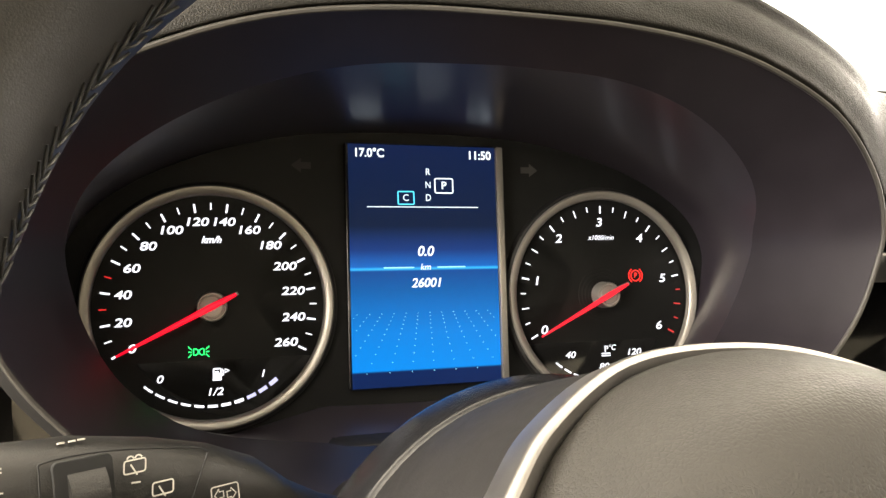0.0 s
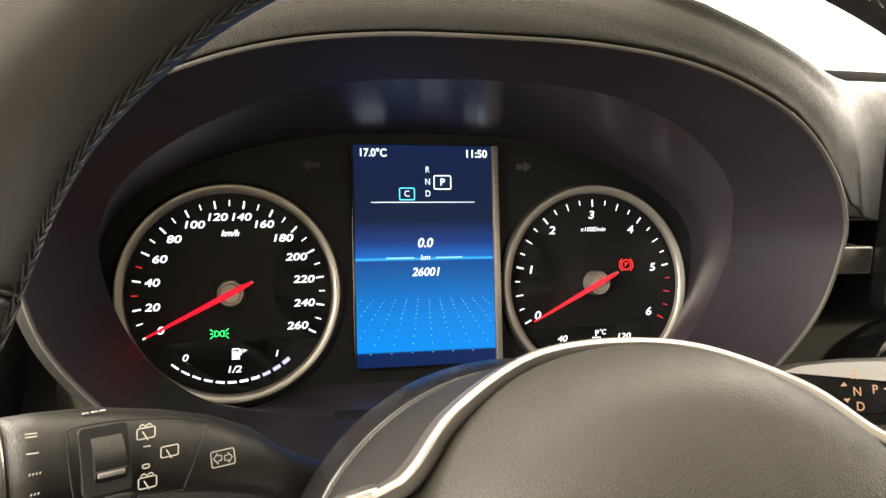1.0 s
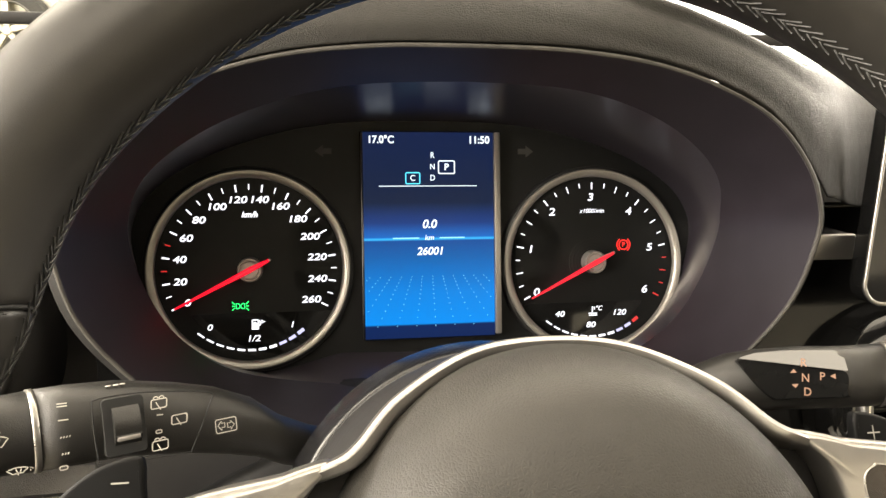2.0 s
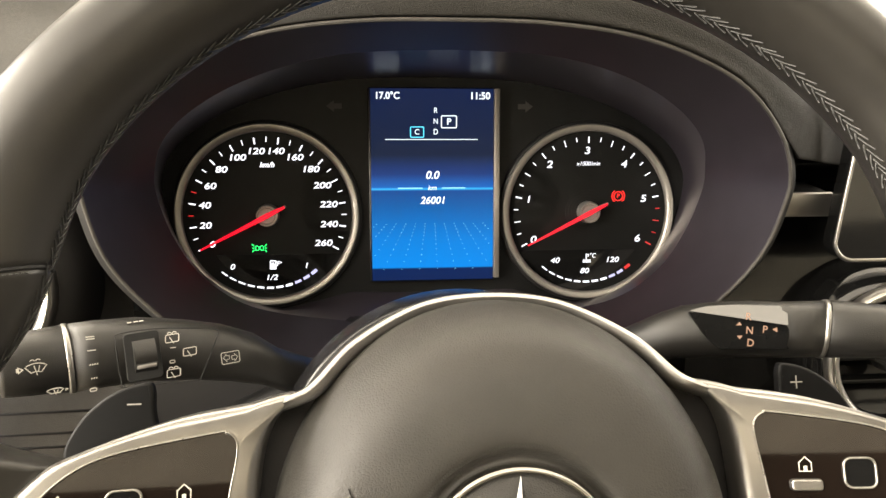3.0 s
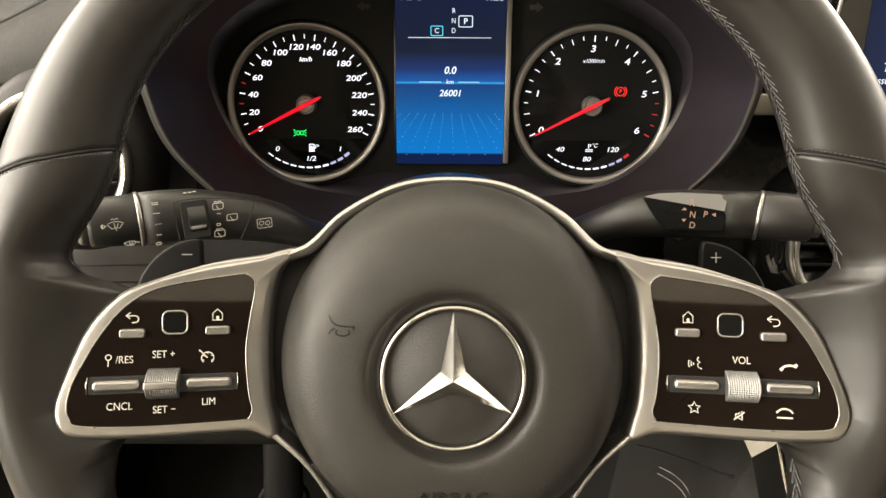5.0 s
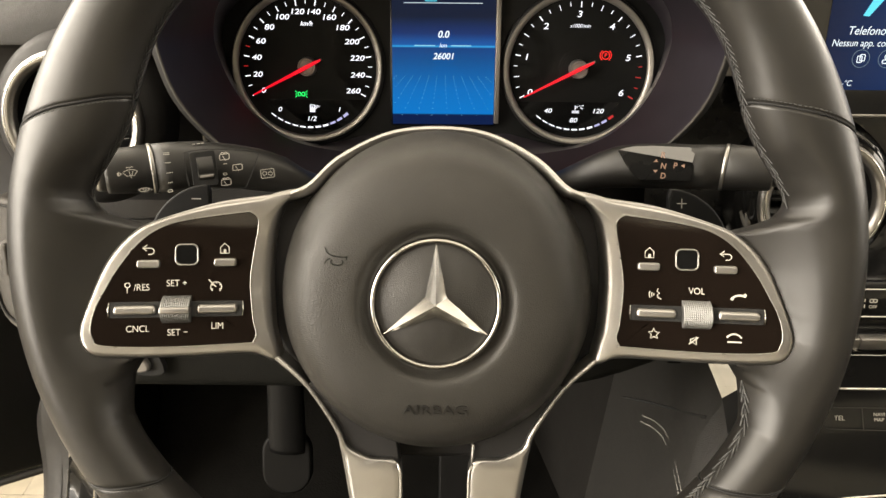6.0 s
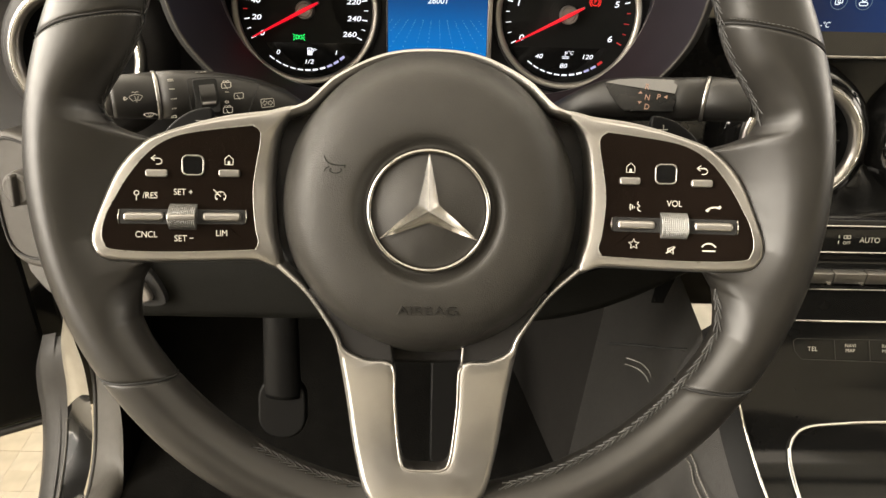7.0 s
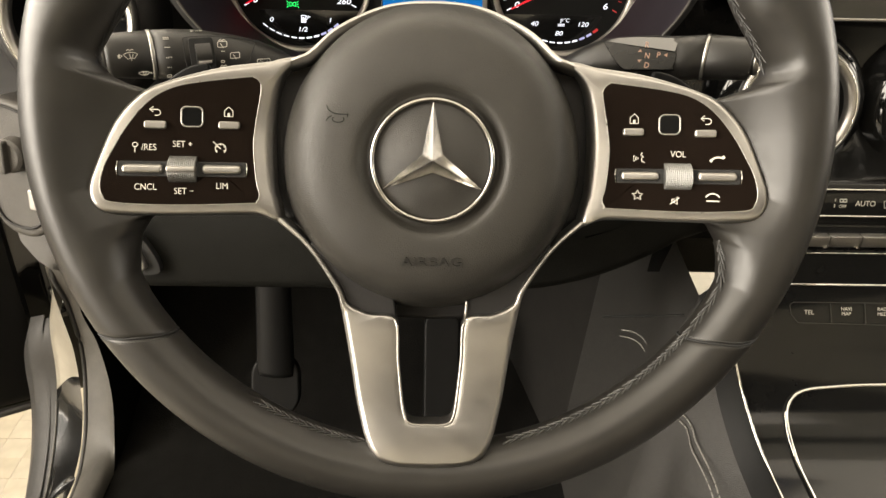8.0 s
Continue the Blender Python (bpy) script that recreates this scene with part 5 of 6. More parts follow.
pb.inputs["Base Color"].default_value, pb.inputs["Roughness"].default_value = (0.003, 0.003, 0.005, 1), 0.1
pb.inputs["Specular IOR Level"].default_value = 0.12
ptc, pgr, pramp = pm.node_tree.nodes.new("ShaderNodeTexCoord"), pm.node_tree.nodes.new("ShaderNodeSeparateXYZ"), pm.node_tree.nodes.new("ShaderNodeValToRGB")
pm.node_tree.links.new(ptc.outputs["Generated"], pgr.inputs[0])
pm.node_tree.links.new(pgr.outputs["X"], pramp.inputs["Fac"])
pm.node_tree.links.new(pramp.outputs["Color"], pb.inputs["Emission Color"])
pramp.color_ramp.elements[0].color, pramp.color_ramp.elements[1].color = (0.002, 0.009, 0.036, 1), (0.004, 0.06, 0.26, 1)
pb.inputs["Emission Strength"].default_value = 1.0
part("page", face_up(mesh_of([(0.030, 0.0168, 0.0003), (0.226, 0.0168, 0.0003), (0.226, 0.128, 0.0003), (0.030, 0.128, 0.0003)], [(0, 1, 2, 3)])), pm, md, fix=False)
PAGE = Matrix.Translation((-0.0029, 0.0, 0)) @ Matrix.Scale(0.99, 4)
text("lettering", "Telefono", 0.0075, 0.0460, 0.0545, 0.0006, SCRWHITE, md, align="LEFT", shear=0.2, wide=0.9, m=PAGE)
text("lettering", "Nessun app. collegata", 0.0062, 0.0370, 0.0468, 0.0006, SCRWHITE, md, align="LEFT", shear=0.2, wide=0.9, m=PAGE)
text("lettering", "--°C", 0.0052, 0.0462, 0.0212, 0.0006, SCRWHITE, md, align="LEFT", shear=0.2, wide=0.9, m=PAGE)
part("temperature_arrows", face_up(mesh_of([(0.0440, 0.0216, 0.0006), (0.0456, 0.0216, 0.0006), (0.0448, 0.0230, 0.0006), (0.0440, 0.0208, 0.0006), (0.0448, 0.0194, 0.0006), (0.0456, 0.0208, 0.0006)], [(0, 1, 2), (3, 4, 5)], False)), SCRWHITE, md, m=PAGE, fix=False, sharp=0)
for cx in (0.0575, 0.0745):
    part("round_key", face_up(strokes([closed(circle(cx, 0.0372, 0.0056, 32))], 0.0004, 0.0006)), KEYLINE, md, m=PAGE, fix=False, sharp=0)
    part("key_symbol", face_up(strokes([closed(rounded(cx - 0.0008, 0.0368, 0.0030, 0.0040, 0.0005)), closed(rounded(cx + 0.0010, 0.0378, 0.0030, 0.0040, 0.0005))] if cx < 0.06 else [closed(circle(cx, 0.0384, 0.0015, 16)), closed(rounded(cx, 0.0354, 0.0056, 0.0022, 0.0010))], 0.0006, 0.0006)), SCRWHITE, md, m=PAGE, fix=False, sharp=0)
part("page_picture", face_up(mesh_of([(0.054, 0.064, 0.0006), (0.058, 0.0635, 0.0006), (0.072, 0.082, 0.0006), (0.069, 0.086, 0.0006), (0.064, 0.084, 0.0006)], [(0, 1, 2, 3, 4)], False)), LITCYAN, md, m=PAGE, fix=False, sharp=0)

# ---- centre stack and console ----
console = thing("centre_console", Matrix.Identity(4), "glossy black centre console with chrome lines and a lidded tray", "console")
STACK = spline([(0.372, 0.90), (0.345, 0.862), (0.312, 0.852), (0.304, 0.8465), (0.2985, 0.829), (0.297, 0.8205), (0.290, 0.819), (0.288, 0.811), (0.2925, 0.809), (0.288, 0.803), (0.276, 0.786), (0.2645, 0.767), (0.2385, 0.715), (0.207, 0.6894), (0.165, 0.680), (0.05, 0.668), (-0.30, 0.655)], 4, closed=False)


def stack_y(z):
    pts = sorted((b, a) for a, b in STACK if b >= 0.70)
    return float(np.interp(z, [p[0] for p in pts], [p[1] for p in pts]))


def edge_x(z):
    """The left edge of the stack, which runs outwards on its way down."""
    return float(np.interp(z, [0.655, 0.680, 0.6894, 0.715, 0.767, 0.786, 0.803, 0.829, 0.8465, 0.862, 0.90], [0.250, 0.2419, 0.2383, 0.2309, 0.2172, 0.2137, 0.2103, 0.2017, 0.1985, 0.205, 0.225]))


part("console_top", loft([[(edge_x(z) + (0.52 - edge_x(z)) * k, y, z) for y, z in STACK] for k in np.linspace(0, 1, 14)], closed=False), LIDGLOSS, console, "glossy black surface", sharp=35)
edge = [(edge_x(z), y, z) for y, z in STACK if z < 0.835]
lower_edge = [p for p in edge if p[2] < 0.79]
part("edge_line", tube([(x, y - 0.001, z + 0.001) for x, y, z in edge], 0.0011, 6), CHROME, console, "chrome edge line", sharp=0)
lip0 = [(x - 0.012, y + 0.004, z - 0.016) for x, y, z in lower_edge]
part("side_gloss", loft([lower_edge, [(x - 0.002, y + 0.001, z - 0.004) for x, y, z in lower_edge], lip0], closed=False), PADDLE, console)
side0 = [(min(float(np.interp(y, [-0.3, 0.15, 0.25, 0.30], [0.201, 0.212, 0.214, 0.222])), x - 0.013), y + 0.004, z - 0.022) for x, y, z in lower_edge]
far0 = [(0.10, 0.84, 0.86), (0.155, 0.66, 0.82), (0.200, 0.50, 0.79), (0.204, 0.42, 0.782), (0.203, 0.36, 0.776)]
side0, lip0 = far0 + side0, far0 + lip0


def side_drop(y, down):
    """How far the side panel leans inwards, at y and a depth under its upper edge."""
    near = float(np.interp(y, [0.20, 0.26, 0.33, 0.41], [0.006, 0.010, 0.005, 0.004]))
    far = float(np.interp(y, [0.20, 0.26, 0.33, 0.41], [0.020, 0.018, 0.013, 0.0145]))
    return float(np.interp(down, [0, 0.03, 0.16, 0.42], [0, near, far, far + 0.02]))


def side_x(y, z):
    """The side panel's surface at y and z."""
    line = sorted((q[1], q[0], q[2]) for q in side0)
    x0, z0 = (float(np.interp(y, [q[0] for q in line], [q[k] for q in line])) for k in (1, 2))
    return x0 - side_drop(y, z0 - z)


def side_sheet(top, rows):
    return loft([top] + [[(x - side_drop(y, d), y + 0.004, max(z - d, 0.35)) for x, y, z in rows] for d in (0.03, 0.08, 0.16, 0.42)], closed=False)


part("side_panel", side_sheet(lip0[2:], side0[2:]), SIDELEATHER, console, "grey leather side panel", sharp=0)
part("side_carpet", side_sheet(lip0[:3], side0[:3]), mat("tunnel_carpet", (0.0085, 0.008, 0.0073), 0.9, spec=0.1, bump=0.6, bscale=500), console, "black carpet on the tunnel side", sharp=0)
PALETHREAD = mat("pale_grey_thread", (0.17, 0.165, 0.15), 0.7, vary=0.2)
for dz in (0.0, -0.0075):
    line = spline([(0.1905, 0.410, 0.641 + dz), (0.1945, 0.370, 0.666 + dz), (0.1965, 0.333, 0.677 + dz), (0.2010, 0.257, 0.674 + dz), (0.2060, 0.234, 0.663 + dz), (0.2090, 0.200, 0.658 + dz), (0.2100, 0.10, 0.645 + dz)], 9, closed=False)
    bm = bmesh.new()
    for a, b in zip(line[0::1], line[1::1]):
        one = tube([(side_x(p.y, p.z) - 0.0006, p.y, p.z) for p in (Vector(a).lerp(Vector(b), f) for f in (0.1, 0.5, 0.9))], 0.0006, 5)
        tmp = bpy.data.meshes.new("stitch")
        one.to_mesh(tmp)
        one.free()
        bm.from_mesh(tmp)
        bpy.data.meshes.remove(tmp)
    tagged(part("side_stitching", bm, PALETHREAD, console, "pale grey seam stitching", fix=False, sharp=0), kind="stuff")
part("side_seam", tube([(side_x(y, z) - 0.0002, y, z) for y, z in spline([(0.465, 0.617), (0.415, 0.654), (0.351, 0.700), (0.285, 0.748)], 6, closed=False)], 0.0013, 6), SEAM, console, sharp=0)
for z in (0.8475, 0.8290):
    part("chrome_line", tube([(edge_x(z) + 0.003, stack_y(z) - 0.001, z), (0.52, stack_y(z) - 0.001, z)], 0.0007, 6), CHROME, console, sharp=0)
part("chrome_line", tube([(0.216, stack_y(0.7845) - 0.001, 0.7845), (0.52, stack_y(0.7845) - 0.001, 0.7845)], 0.0011, 6), CHROME, console, sharp=0)
part("chrome_line", tube([(0.214, 0.2875, 0.8035), (0.52, 0.2875, 0.8035)], 0.0006, 6), CHROME, console, sharp=0)
for k in range(10):
    x = 0.2195 + k * 0.0235
    part("climate_button", box(x, x + 0.0230, 0.284, 0.296, 0.8105, 0.8190, 0.0008), SILVER, console, "satin silver climate button")
    part("button_lip", box(x + 0.0195, x + 0.0222, 0.2828, 0.2845, 0.8098, 0.8110, 0.0002), CHROME, console)
TILTED = pose(0.297, stack_y(0.8380) - 0.0008, 0.8380, 74)
part("climate_sign", face_up(strokes([closed(rounded(0.0016, 0.0022, 0.0022, 0.0022, 0.0006)), closed(rounded(0.0042, 0.0022, 0.0022, 0.0022, 0.0006)), [(-0.0030, 0.0035), (-0.0030, 0.0015)], [(-0.0030, -0.0005), (-0.0030, -0.0030)]], 0.0007, 0.0)), INK, console, m=TILTED, fix=False, sharp=0)
text("lettering", "OFF", 0.0032, 0.003, -0.0022, 0.0002, INK, console, m=TILTED)
text("lettering", "AUTO", 0.0056, 0.0196, 0.0, 0.0002, INK, console, m=TILTED, wide=0.95)
part("climate_sign", face_up(strokes([closed([(0.033, 0.002), (0.039, 0.003), (0.038, -0.002), (0.034, -0.003)])], 0.0006, 0.0)), INK, console, m=TILTED, fix=False, sharp=0)
ROW = pose(0.2785, stack_y(0.767) - 0.0009, 0.767, 62)
text("lettering", "TEL", 0.0046, 0.0, 0.0, 0.0003, INK, console, m=ROW)
for x, body in ((0.0275, "NAVI\nMAP"), (0.056, "RADIO\nMEDIA")):
    text("lettering", body, 0.0036, x, 0.001, 0.0003, INK, console, m=ROW)
part("key_outline", strokes([[(0.10, 0.0075), (-0.012, 0.0075), (-0.0145, 0.0055), (-0.013, -0.002), (-0.008, -0.0075), (0.10, -0.0095)], [(0.0155, 0.007), (0.017, -0.008)], [(0.041, 0.007), (0.0425, -0.0085)]], 0.0004, 0.0002), INKDIM, console, m=ROW, fix=False, sharp=0)
lid = []
for x, y in spline([(0.52, 0.2405), (0.35, 0.2400), (0.300, 0.2390), (0.276, 0.2370), (0.2655, 0.2310), (0.2620, 0.2200), (0.2625, 0.195), (0.264, 0.16), (0.268, 0.05), (0.27, -0.2)], 6, closed=False):
    zz = float(np.interp(y, [p[0] for p in reversed(STACK)], [p[1] for p in reversed(STACK)]))
    lid.append((x, y, zz + 0.0015))
part("tray_frame", tube(lid, 0.0016, 8), CHROME, console, "chrome frame of the tray lid", sharp=0)

# ---- left side of the dashboard ----
ls = thing("light_switch", pose(-0.301, 0.334, 0.856, 80, 0, -12), "dark grey rotary light switch panel", "light switch")
part("switch_plate", plate(spline([(-0.030, 0.030), (0.012, 0.030), (0.026, 0.020), (0.028, -0.010), (0.020, -0.055), (-0.004, -0.070), (-0.030, -0.050)], 6), -0.03, 0.0, 0.004), DASHLOW, ls, sharp=0)
part("switch_rim", tube([(x, y, 0.0005) for x, y in spline([(-0.026, 0.026), (0.008, 0.026), (0.021, 0.016), (0.022, -0.012), (0.015, -0.050), (-0.004, -0.062), (-0.026, -0.046)], 6)], 0.0012, 6, closed=True), SOFTBLACK, ls, sharp=0)
part("switch_knob", lathe([(0.0, 0.011), (0.010, 0.011), (0.0125, 0.009), (0.0135, 0.0)], 40), DASHLOW, ls, m=pose(-0.004, -0.004, 0), sharp=30)
part("knob_grip", plate(rounded(-0.004, -0.004, 0.005, 0.024, 0.002), 0.0, 0.016, 0.0015), DASHLOW, ls)
part("brake_button", plate(rounded(0.008, -0.038, 0.010, 0.016, 0.002), 0.0, 0.003, 0.001), SILVER, ls, "silver parking brake key")

lever = thing("bonnet_lever", pose(-0.214, 0.300, 0.788, 80), "black bonnet release lever in a recess of the knee panel", "lever")
# Dark plate drawn for the shade inside the recess.
part("lever_recess_shade", plate(spline([(-0.014, 0.014), (0.002, 0.012), (0.013, -0.014), (-0.008, -0.016), (-0.016, -0.004)], 5), -0.006, 0.0006, 0.0005), SEAM, lever)
part("lever_grip", plate(spline([(-0.010, 0.006), (-0.002, 0.004), (0.004, -0.010), (-0.008, -0.011)], 5), 0.0, 0.006, 0.002), NEEDLEHUB, lever)
part("lever_trim", tube(spline([(-0.018, 0.018, 0.002), (-0.008, 0.020, 0.004), (0.006, 0.030, 0.004)], 6, closed=False), 0.003, 8, flat=0.4), SILVER, lever, sharp=0)

# ---- footwell, body side and open door ----
fw = thing("footwell", Matrix.Identity(4), "dark carpeted driver's footwell", "footwell", kind="structure")
part("carpet", loft([[(x, y, z) for y, z in spline([(-0.9, 0.33), (0.2, 0.33), (0.55, 0.34), (0.72, 0.45), (0.80, 0.75), (0.80, 1.02)], 5, closed=False)] for x in np.linspace(-0.40, 0.30, 12)], closed=False), CARPET, fw, sharp=0)
part("floor_mat", plate([(x, y) for x, y in rounded(-0.12, 0.12, 0.46, 0.62, 0.06)], 0.336, 0.346, 0.003), CARPET, fw, "black textile mat")
brake = thing("brake_pedal", Matrix.Identity(4), "black rubber brake pedal on a bent arm", "pedal")
part("pedal_arm", tube(spline([(-0.172, 0.57, 0.76), (-0.172, 0.54, 0.66), (-0.173, 0.515, 0.56), (-0.174, 0.503, 0.505)], 6, closed=False), lambda k: 0.020 + 0.006 * abs(k - 0.5), 12, flat=0.55), PADDLE, brake, sharp=0)
part("pedal_pad", plate(rounded(0, 0, 0.056, 0.075, 0.026, 8), -0.006, 0.006, 0.003), PADDLE, brake, m=pose(-0.174, 0.498, 0.492, 68))
thr = thing("throttle_pedal", Matrix.Identity(4), "long black hinged accelerator pedal", "pedal")
part("pedal_pad", plate(rounded(0, 0, 0.045, 0.16, 0.010), -0.006, 0.006, 0.003), PADDLE, thr, m=pose(0.02, 0.56, 0.45, 62))

body = thing("car_body", Matrix.Identity(4), "black car body side with a jamb coloured for reflections and a rubber seal", "car body")
seal = spline([(-0.45, 0.62, 0.72), (-0.45, 0.5887, 0.5986), (-0.45, 0.6057, 0.5257), (-0.45, 0.6096, 0.4511), (-0.45, 0.5897, 0.3911), (-0.45, 0.5481, 0.3301), (-0.45, 0.47, 0.30), (-0.45, 0.2, 0.29), (-0.45, -0.9, 0.29)], 6, closed=False)
part("door_seal", tube(seal, 0.0032, 8), RUBBER, body, "black rubber door seal", sharp=0)
ROLL = [(0.0, 0.0, 0.0, 0.0), (0.012, -0.002, 0.008, 0.322), (0.026, -0.007, 0.011, 0.336), (0.038, -0.015, 0.009, 0.343), (0.047, -0.026, 0.003, 0.343), (0.052, -0.040, -0.006, 0.338), (0.054, -0.056, -0.016, 0.332)]
part("inner_sill_trim", loft([[(x + dx, y + dy, max(z + dz, low)) for x, y, z in seal] for dx, dy, dz, low in ROLL], closed=False), GREYTRIM, body, "grey plastic sill trim", sharp=0)
part("kick_panel", loft([[(x + 0.054, y - 0.056, max(z - 0.016, 0.332)) for x, y, z in seal], [(x + 0.056, y - 0.01, z - 0.03) for x, y, z in seal], [(x + 0.05, y + 0.30, z - 0.03) for x, y, z in seal]], closed=False), CARPET, body, sharp=0)
jamb_in = spline([(-0.456, 0.600, 0.640), (-0.456, 0.5906, 0.5935), (-0.456, 0.5925, 0.5522), (-0.456, 0.5975, 0.5021), (-0.456, 0.601, 0.4582), (-0.456, 0.594, 0.4077), (-0.456, 0.582, 0.369), (-0.456, 0.556, 0.3329), (-0.456, 0.525, 0.3139), (-0.456, 0.491, 0.303), (-0.456, 0.2, 0.292), (-0.456, -0.9, 0.292)], 5, closed=False)
jamb_out = spline([(-0.50, 0.700, 0.545), (-0.50, 0.6758, 0.5057), (-0.50, 0.6451, 0.4793), (-0.50, 0.6328, 0.4512), (-0.50, 0.6242, 0.4101), (-0.50, 0.6092, 0.3733), (-0.50, 0.5843, 0.3351), (-0.50, 0.5537, 0.303), (-0.50, 0.5178, 0.2762), (-0.50, 0.46, 0.258), (-0.50, 0.2, 0.25), (-0.50, -0.9, 0.25)], 5, closed=False)


def jamb_strip(i0, i1):
    rows = []
    for k in range(6):
        f = k / 5
        rows.append([(p[0] + (q[0] - p[0]) * f, p[1] + (q[1] - p[1]) * f + 0.006 * math.sin(f * math.pi), p[2] + (q[2] - p[2]) * f + 0.004 * math.sin(f * math.pi)) for p, q in zip(jamb_in[i0:i1], jamb_out[i0:i1])])
    rows.append([(x - 0.004, y + 0.02, z - 0.03) for x, y, z in rows[-1]])
    return loft(rows, closed=False)


# Upper jamb has the reflection as pale colour; the lower stays black paint.
part("jamb_panel", jamb_strip(0, 25), JAMB_REFLECTION, body, "jamb panel coloured pale for its reflection", sharp=60)
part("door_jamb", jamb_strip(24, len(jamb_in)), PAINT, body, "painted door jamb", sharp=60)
part("sill_edge", tube([(x, y, z + 0.001) for x, y, z in jamb_out[26:]], 0.0016, 6), GREYTRIM, body, sharp=0)
part("outer_sill", loft([[(-0.525, y + 0.02, z - 0.03) for x, y, z in jamb_out[8:]], [(-0.545, y + 0.02, z - 0.035) for x, y, z in jamb_out[8:]], [(-0.56, y + 0.02, z - 0.07) for x, y, z in jamb_out[8:]], [(-0.55, y + 0.02, z - 0.16) for x, y, z in jamb_out[8:]]], closed=False), RUBBER, body, sharp=0)
part("sill_gap", loft([[(-0.502, y + 0.018, z - 0.03) for x, y, z in jamb_out[8:]], [(-0.527, y + 0.018, z - 0.036) for x, y, z in jamb_out[8:]]], closed=False), RUBBER, body, sharp=0)
part("scuttle", box(-0.52, 0.9, 0.80, 0.98, 0.60, 1.075, 0.01), PAINT, body)
part("screen_border", box(-0.60, 1.2, 0.800, 0.815, 1.1135, 1.1250, 0.002), SOFTBLACK, body, "black windscreen border")
part("bonnet", loft([[(x, y, z - 0.03 * (abs(x - 0.37) / 0.9) ** 2) for y, z in spline([(0.98, 1.06), (1.2, 1.05), (1.6, 0.98), (1.9, 0.86)], 4, closed=False)] for x in np.linspace(-0.5, 1.25, 16)], closed=False), PAINT, body, sharp=0)
def roof_z(x, y):
    return float(np.interp(y, [-1.7, -0.9, -0.2, 0.1], [1.42, 1.47, 1.46, 1.42])) - 0.10 * (abs(x - 0.37) / 0.72) ** 4


# Unseen roof: opening added for overhead light, lining dark to keep reflections black.
HEADLINER = mat("headliner", (0.06, 0.058, 0.054), 0.9)
for nm, xs, ys in (("roof_rail", (-0.33, -0.27), (-0.36, 0.04)), ("roof_rail", (1.01, 1.07), (-0.36, 0.04)), ("roof_cross_member", (-0.33, 1.07), (0.04, 0.1)), ("roof_lining", (-0.33, 1.07), (-1.7, -0.36))):
    part(nm, loft([[(x, y, roof_z(x, y)) for y in np.linspace(ys[0], ys[1], 8)] + [(x, y, roof_z(x, y) + 0.03) for y in np.linspace(ys[1], ys[0], 8)] for x in np.linspace(xs[0], xs[1], 10)], cap0=True, cap1=True), HEADLINER, body, "unseen dark roof lining round an opening added for light", sharp=30)
for s in (-1, 1):
    part("pillar", tube([(0.37 + s * 0.90, 0.84, 1.07), (0.37 + s * 0.82, 0.50, 1.24), (0.37 + s * 0.70, 0.10, 1.41)], 0.035, 10), SOFTBLACK, body, sharp=0)
part("far_side", box(1.17, 1.25, -1.7, 0.8, 0.3, 1.02, 0.02), DASHLOW, body)
part("rear_wall", box(-0.45, 1.2, -1.75, -1.65, 0.3, 1.00, 0.02), DASHLOW, body)
# Rear side and pillar are unseen, added to block light from behind.
part("rear_side", box(-0.46, -0.40, -1.70, -0.62, 0.3, 1.00, 0.02), DASHLOW, body, "unseen dark rear body side, added to block light")
part("centre_pillar", tube([(-0.43, -0.58, 0.3), (-0.43, -0.60, 0.95), (-0.34, -0.66, 1.42)], 0.075, 12, flat=0.6), SOFTBLACK, body, "unseen black centre pillar, added to block light", sharp=0)

door = thing("front_door", pose(-0.545, 0.80, 0.245, 0, 0, -62), "open black front door with dark inner panel and hinge", "car door")
part("door_shell", box(-0.02, 0.06, -1.05, 0.0, 0.02, 0.72, 0.02), PAINT, door)
part("door_panel", box(0.06, 0.10, -1.0, -0.06, 0.06, 0.70, 0.015), PADDLE, door)
part("door_seal", tube([(0.065, -1.0, 0.03), (0.065, -0.03, 0.03), (0.065, -0.02, 0.70)], 0.007, 8), RUBBER, door, sharp=0)
for z in (0.18, 0.50):
    part("hinge", box(0.02, 0.085, -0.03, 0.055, z, z + 0.05, 0.006), PAINT, door)
    part("hinge_bolt", lathe([(0.0, 0.006), (0.008, 0.006), (0.009, 0.0)], 12), CHROME, door, m=pose(0.086, -0.01, z + 0.025, 0, 90))

# Strap, boot and bolt are invented, added for small glints on the door.
part("door_glint_strap", tube([(0.06, -0.02, 0.33), (0.10, 0.02, 0.33), (0.14, 0.06, 0.34)], 0.006, 8, flat=0.5), EDGELINE, door, "invented metal strap, added for a glint", sharp=0)
part("added_boot", tube([(0.06, -0.05, 0.42), (0.10, -0.01, 0.43), (0.13, 0.05, 0.42)], lambda f: 0.012 + 0.002 * math.sin(f * 40), 10), RUBBER, door, "invented ribbed rubber boot on the dark door", sharp=0)
part("door_glint_bolt", lathe([(0.0, 0.004), (0.007, 0.004), (0.008, 0.0)], 12), CHROME, door, m=pose(0.102, -0.16, 0.36, 0, 90))
part("door_speaker", lathe([(0.0, 0.002), (0.055, 0.003), (0.060, 0.006), (0.064, 0.0)], 32), SOFTBLACK, door, "round speaker grille", m=pose(0.100, -0.30, 0.30, 0, 90))

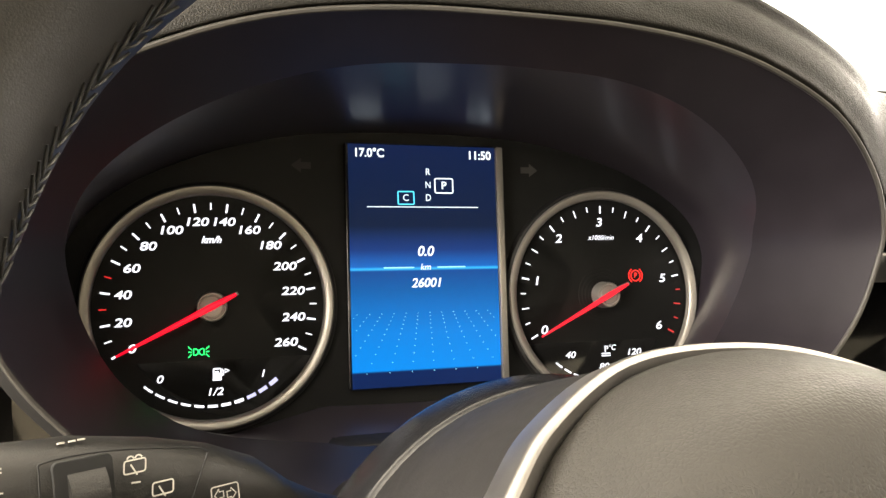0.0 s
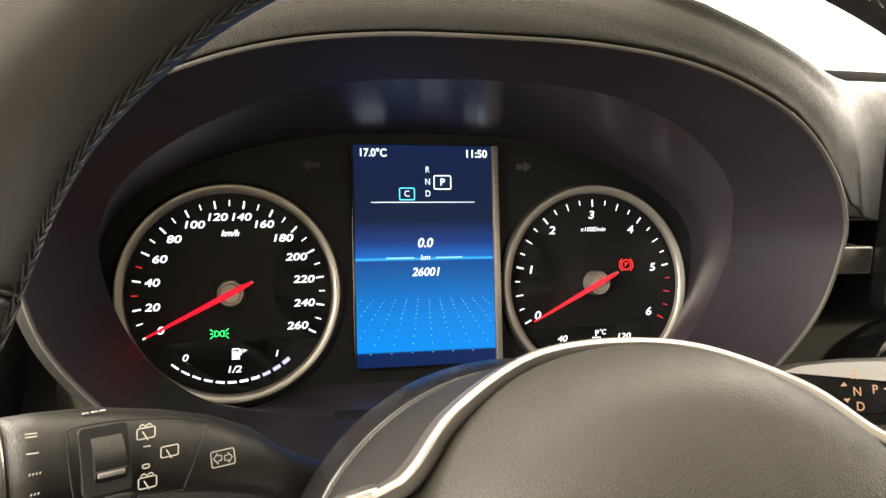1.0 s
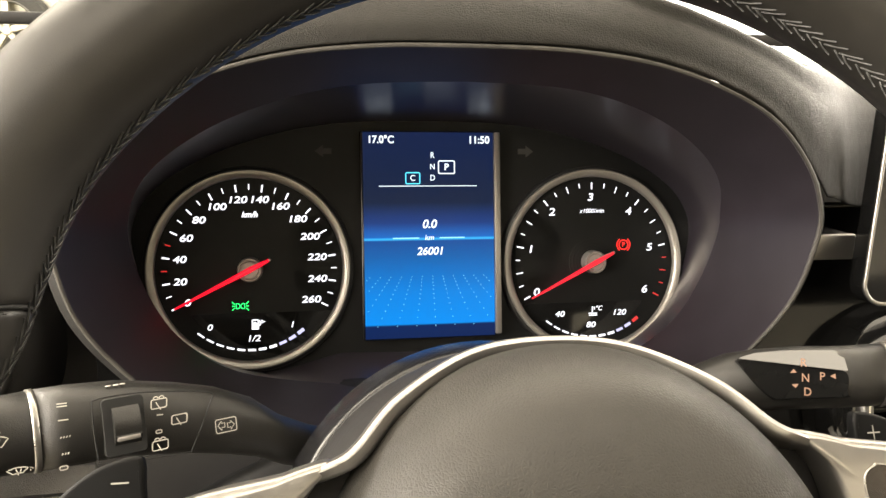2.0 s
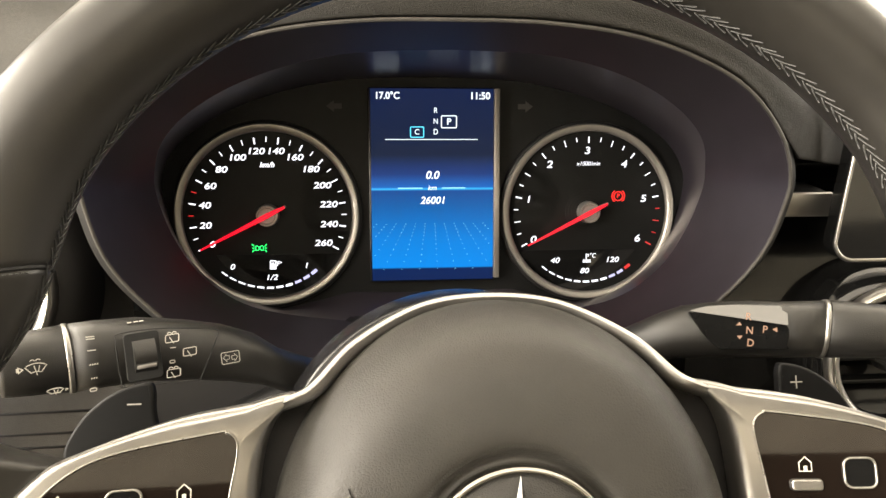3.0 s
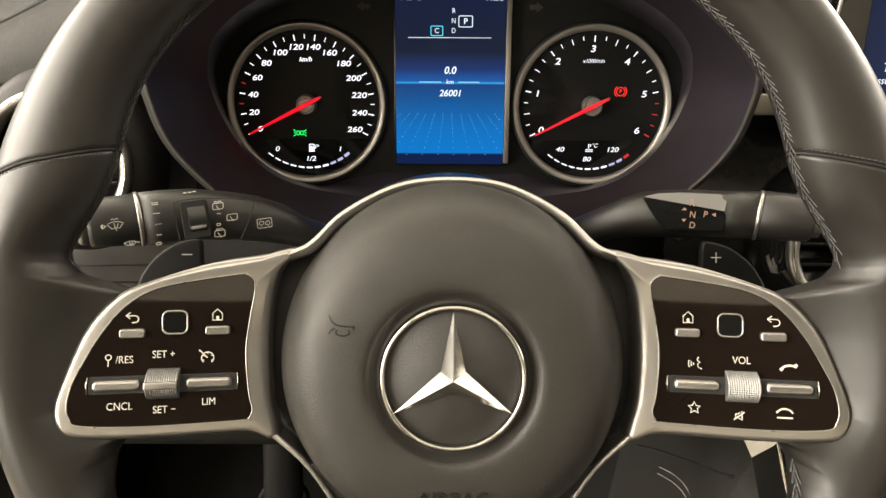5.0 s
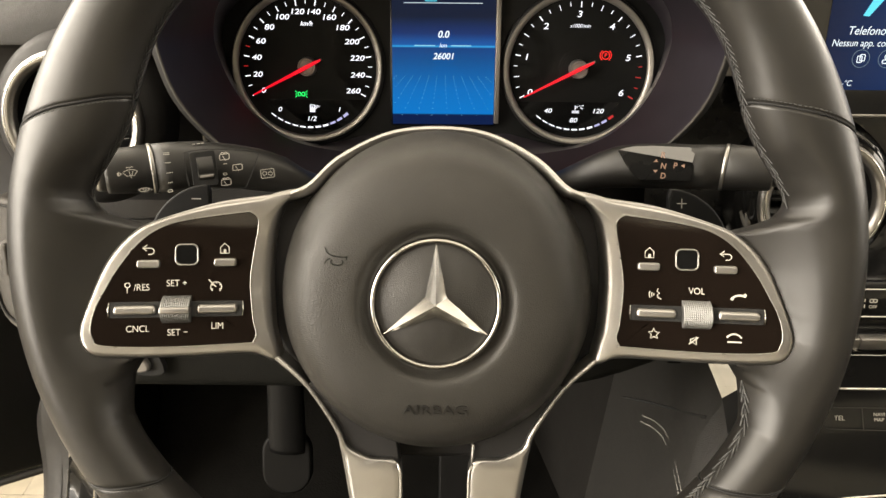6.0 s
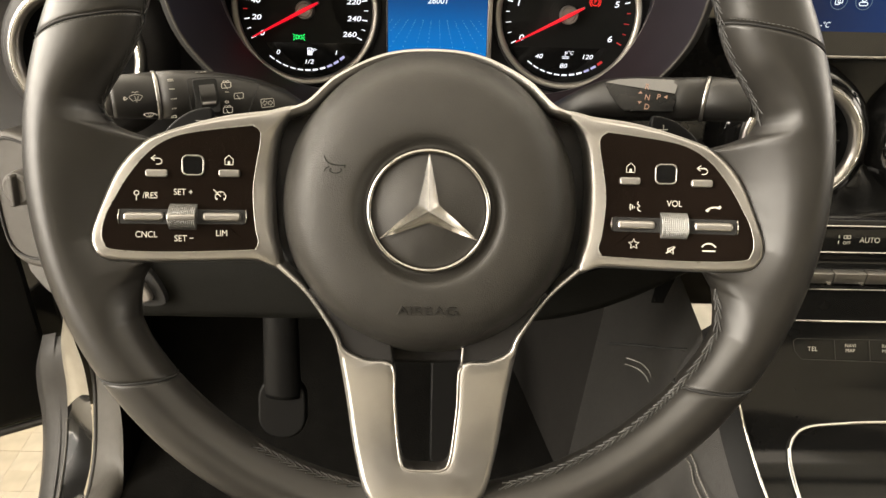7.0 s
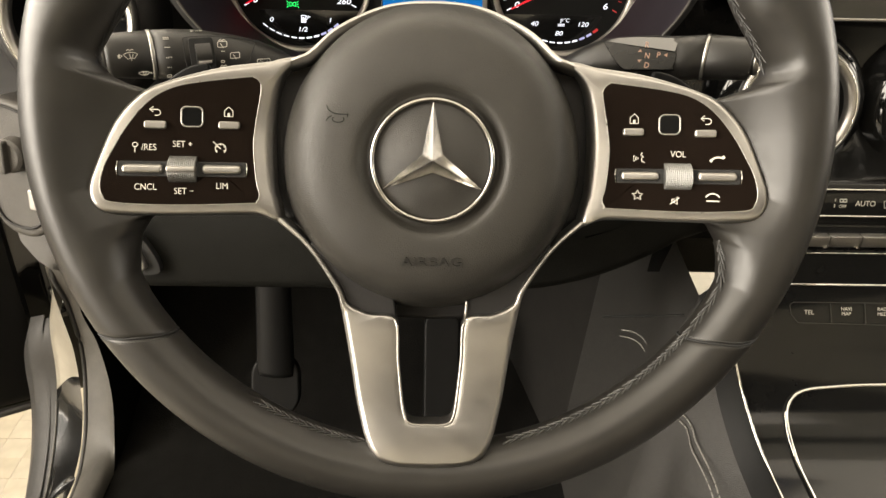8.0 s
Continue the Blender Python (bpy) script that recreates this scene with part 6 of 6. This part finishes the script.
# ---- another car outside, lifted on an added plinth to fit the camera's view ----
pl = thing("added_plinth", Matrix.Identity(4), "added cream plinth that lifts a silver car into view", "plinth")
part("plinth", box(-5.6, 0.2, 6.0, 8.2, 0.0, 1.02, 0.03), WALLPAINT, pl)
car2 = thing("parked_car", Matrix.Identity(4), "silver car raised to fit the camera's view beyond the windscreen", "car")
part("body", loft([[(x, y, z) for y, z in spline([(6.55, 1.24), (6.45, 1.45), (6.42, 1.75), (6.50, 1.98), (6.75, 2.05)], 4, closed=False)] for x in np.linspace(-5.0, -0.6, 20)], closed=False), SILVERPAINT, car2, "silver painted side")
for cx in (-2.25, -4.55):
    w = part("wheel", lathe([(0.20, -0.09), (0.31, -0.09), (0.325, -0.07), (0.325, 0.07), (0.305, 0.09), (0.225, 0.09), (0.215, 0.07)], 48), TYRE, car2, m=pose(cx, 6.42, 1.345, 90))
    part("rim", lathe([(0.222, 0.085), (0.215, 0.088), (0.205, 0.07), (0.20, -0.02), (0.0, -0.03)], 48), mat("rim_shadow", (0.12, 0.12, 0.11), 0.6), w)
    for k in range(5):
        part("spoke", loft([[(0.0, -0.024, 0.055), (0.0, 0.024, 0.055), (0.0, 0.018, 0.085), (0.0, -0.018, 0.085)], [(0.21, -0.030, 0.05), (0.21, 0.030, 0.05), (0.21, 0.024, 0.078), (0.21, -0.024, 0.078)]], cap0=True, cap1=True), ALLOY, w, m=Matrix.Rotation(radians(90 + 72 * k), 4, "Z"))
    part("centre_cap", lathe([(0.0, 0.095), (0.03, 0.094), (0.04, 0.08)], 24), ALLOY, w)

# ---- floor tiles near the open door ----
rnd = random.Random(5)
TILES = [mat("showroom_tile_" + nm, c, 0.38, vary=0.14, scale=30, bump=0.15, bscale=60) for nm, c in (("cream", (0.175, 0.15, 0.105)), ("sand", (0.15, 0.13, 0.09)), ("pale", (0.19, 0.165, 0.12)))]
tiles = []
for tm in TILES:
    data = bpy.data.meshes.new("tile")
    tb = box(-0.02485, 0.02485, -0.02485, 0.02485, 0.0, 0.004, 0.0003, 1)
    tb.to_mesh(data)
    tb.free()
    data.materials.append(tm)
    tiles.append(data)
for i in range(14):
    for j in range(21):
        t = new("tile", tiles[rnd.choice((0, 0, 1, 2, 2))])
        t.parent = ground
        t.location = (-1.175 + i * 0.05, 0.575 + j * 0.05, rnd.uniform(-0.0004, 0.0004))
rest_v, rest_f = [], []
for i in range(-60, 40):
    for j in range(-40, 80):
        x, y = -1.175 + i * 0.05, 0.575 + j * 0.05
        if 0 <= i < 14 and 0 <= j < 21:
            continue
        b = len(rest_v)
        rest_v += [(x - 0.0246, y - 0.0246, 0.0036), (x + 0.0246, y - 0.0246, 0.0036), (x + 0.0246, y + 0.0246, 0.0036), (x - 0.0246, y + 0.0246, 0.0036)]
        rest_f.append((b, b + 1, b + 2, b + 3))
rest = bpy.data.meshes.new("tile_field")
rest.from_pydata(rest_v, [], rest_f)
rest.materials.append(TILE)
field = new("tile_field", rest)
field.parent = ground
tagged(field, kind="stuff")
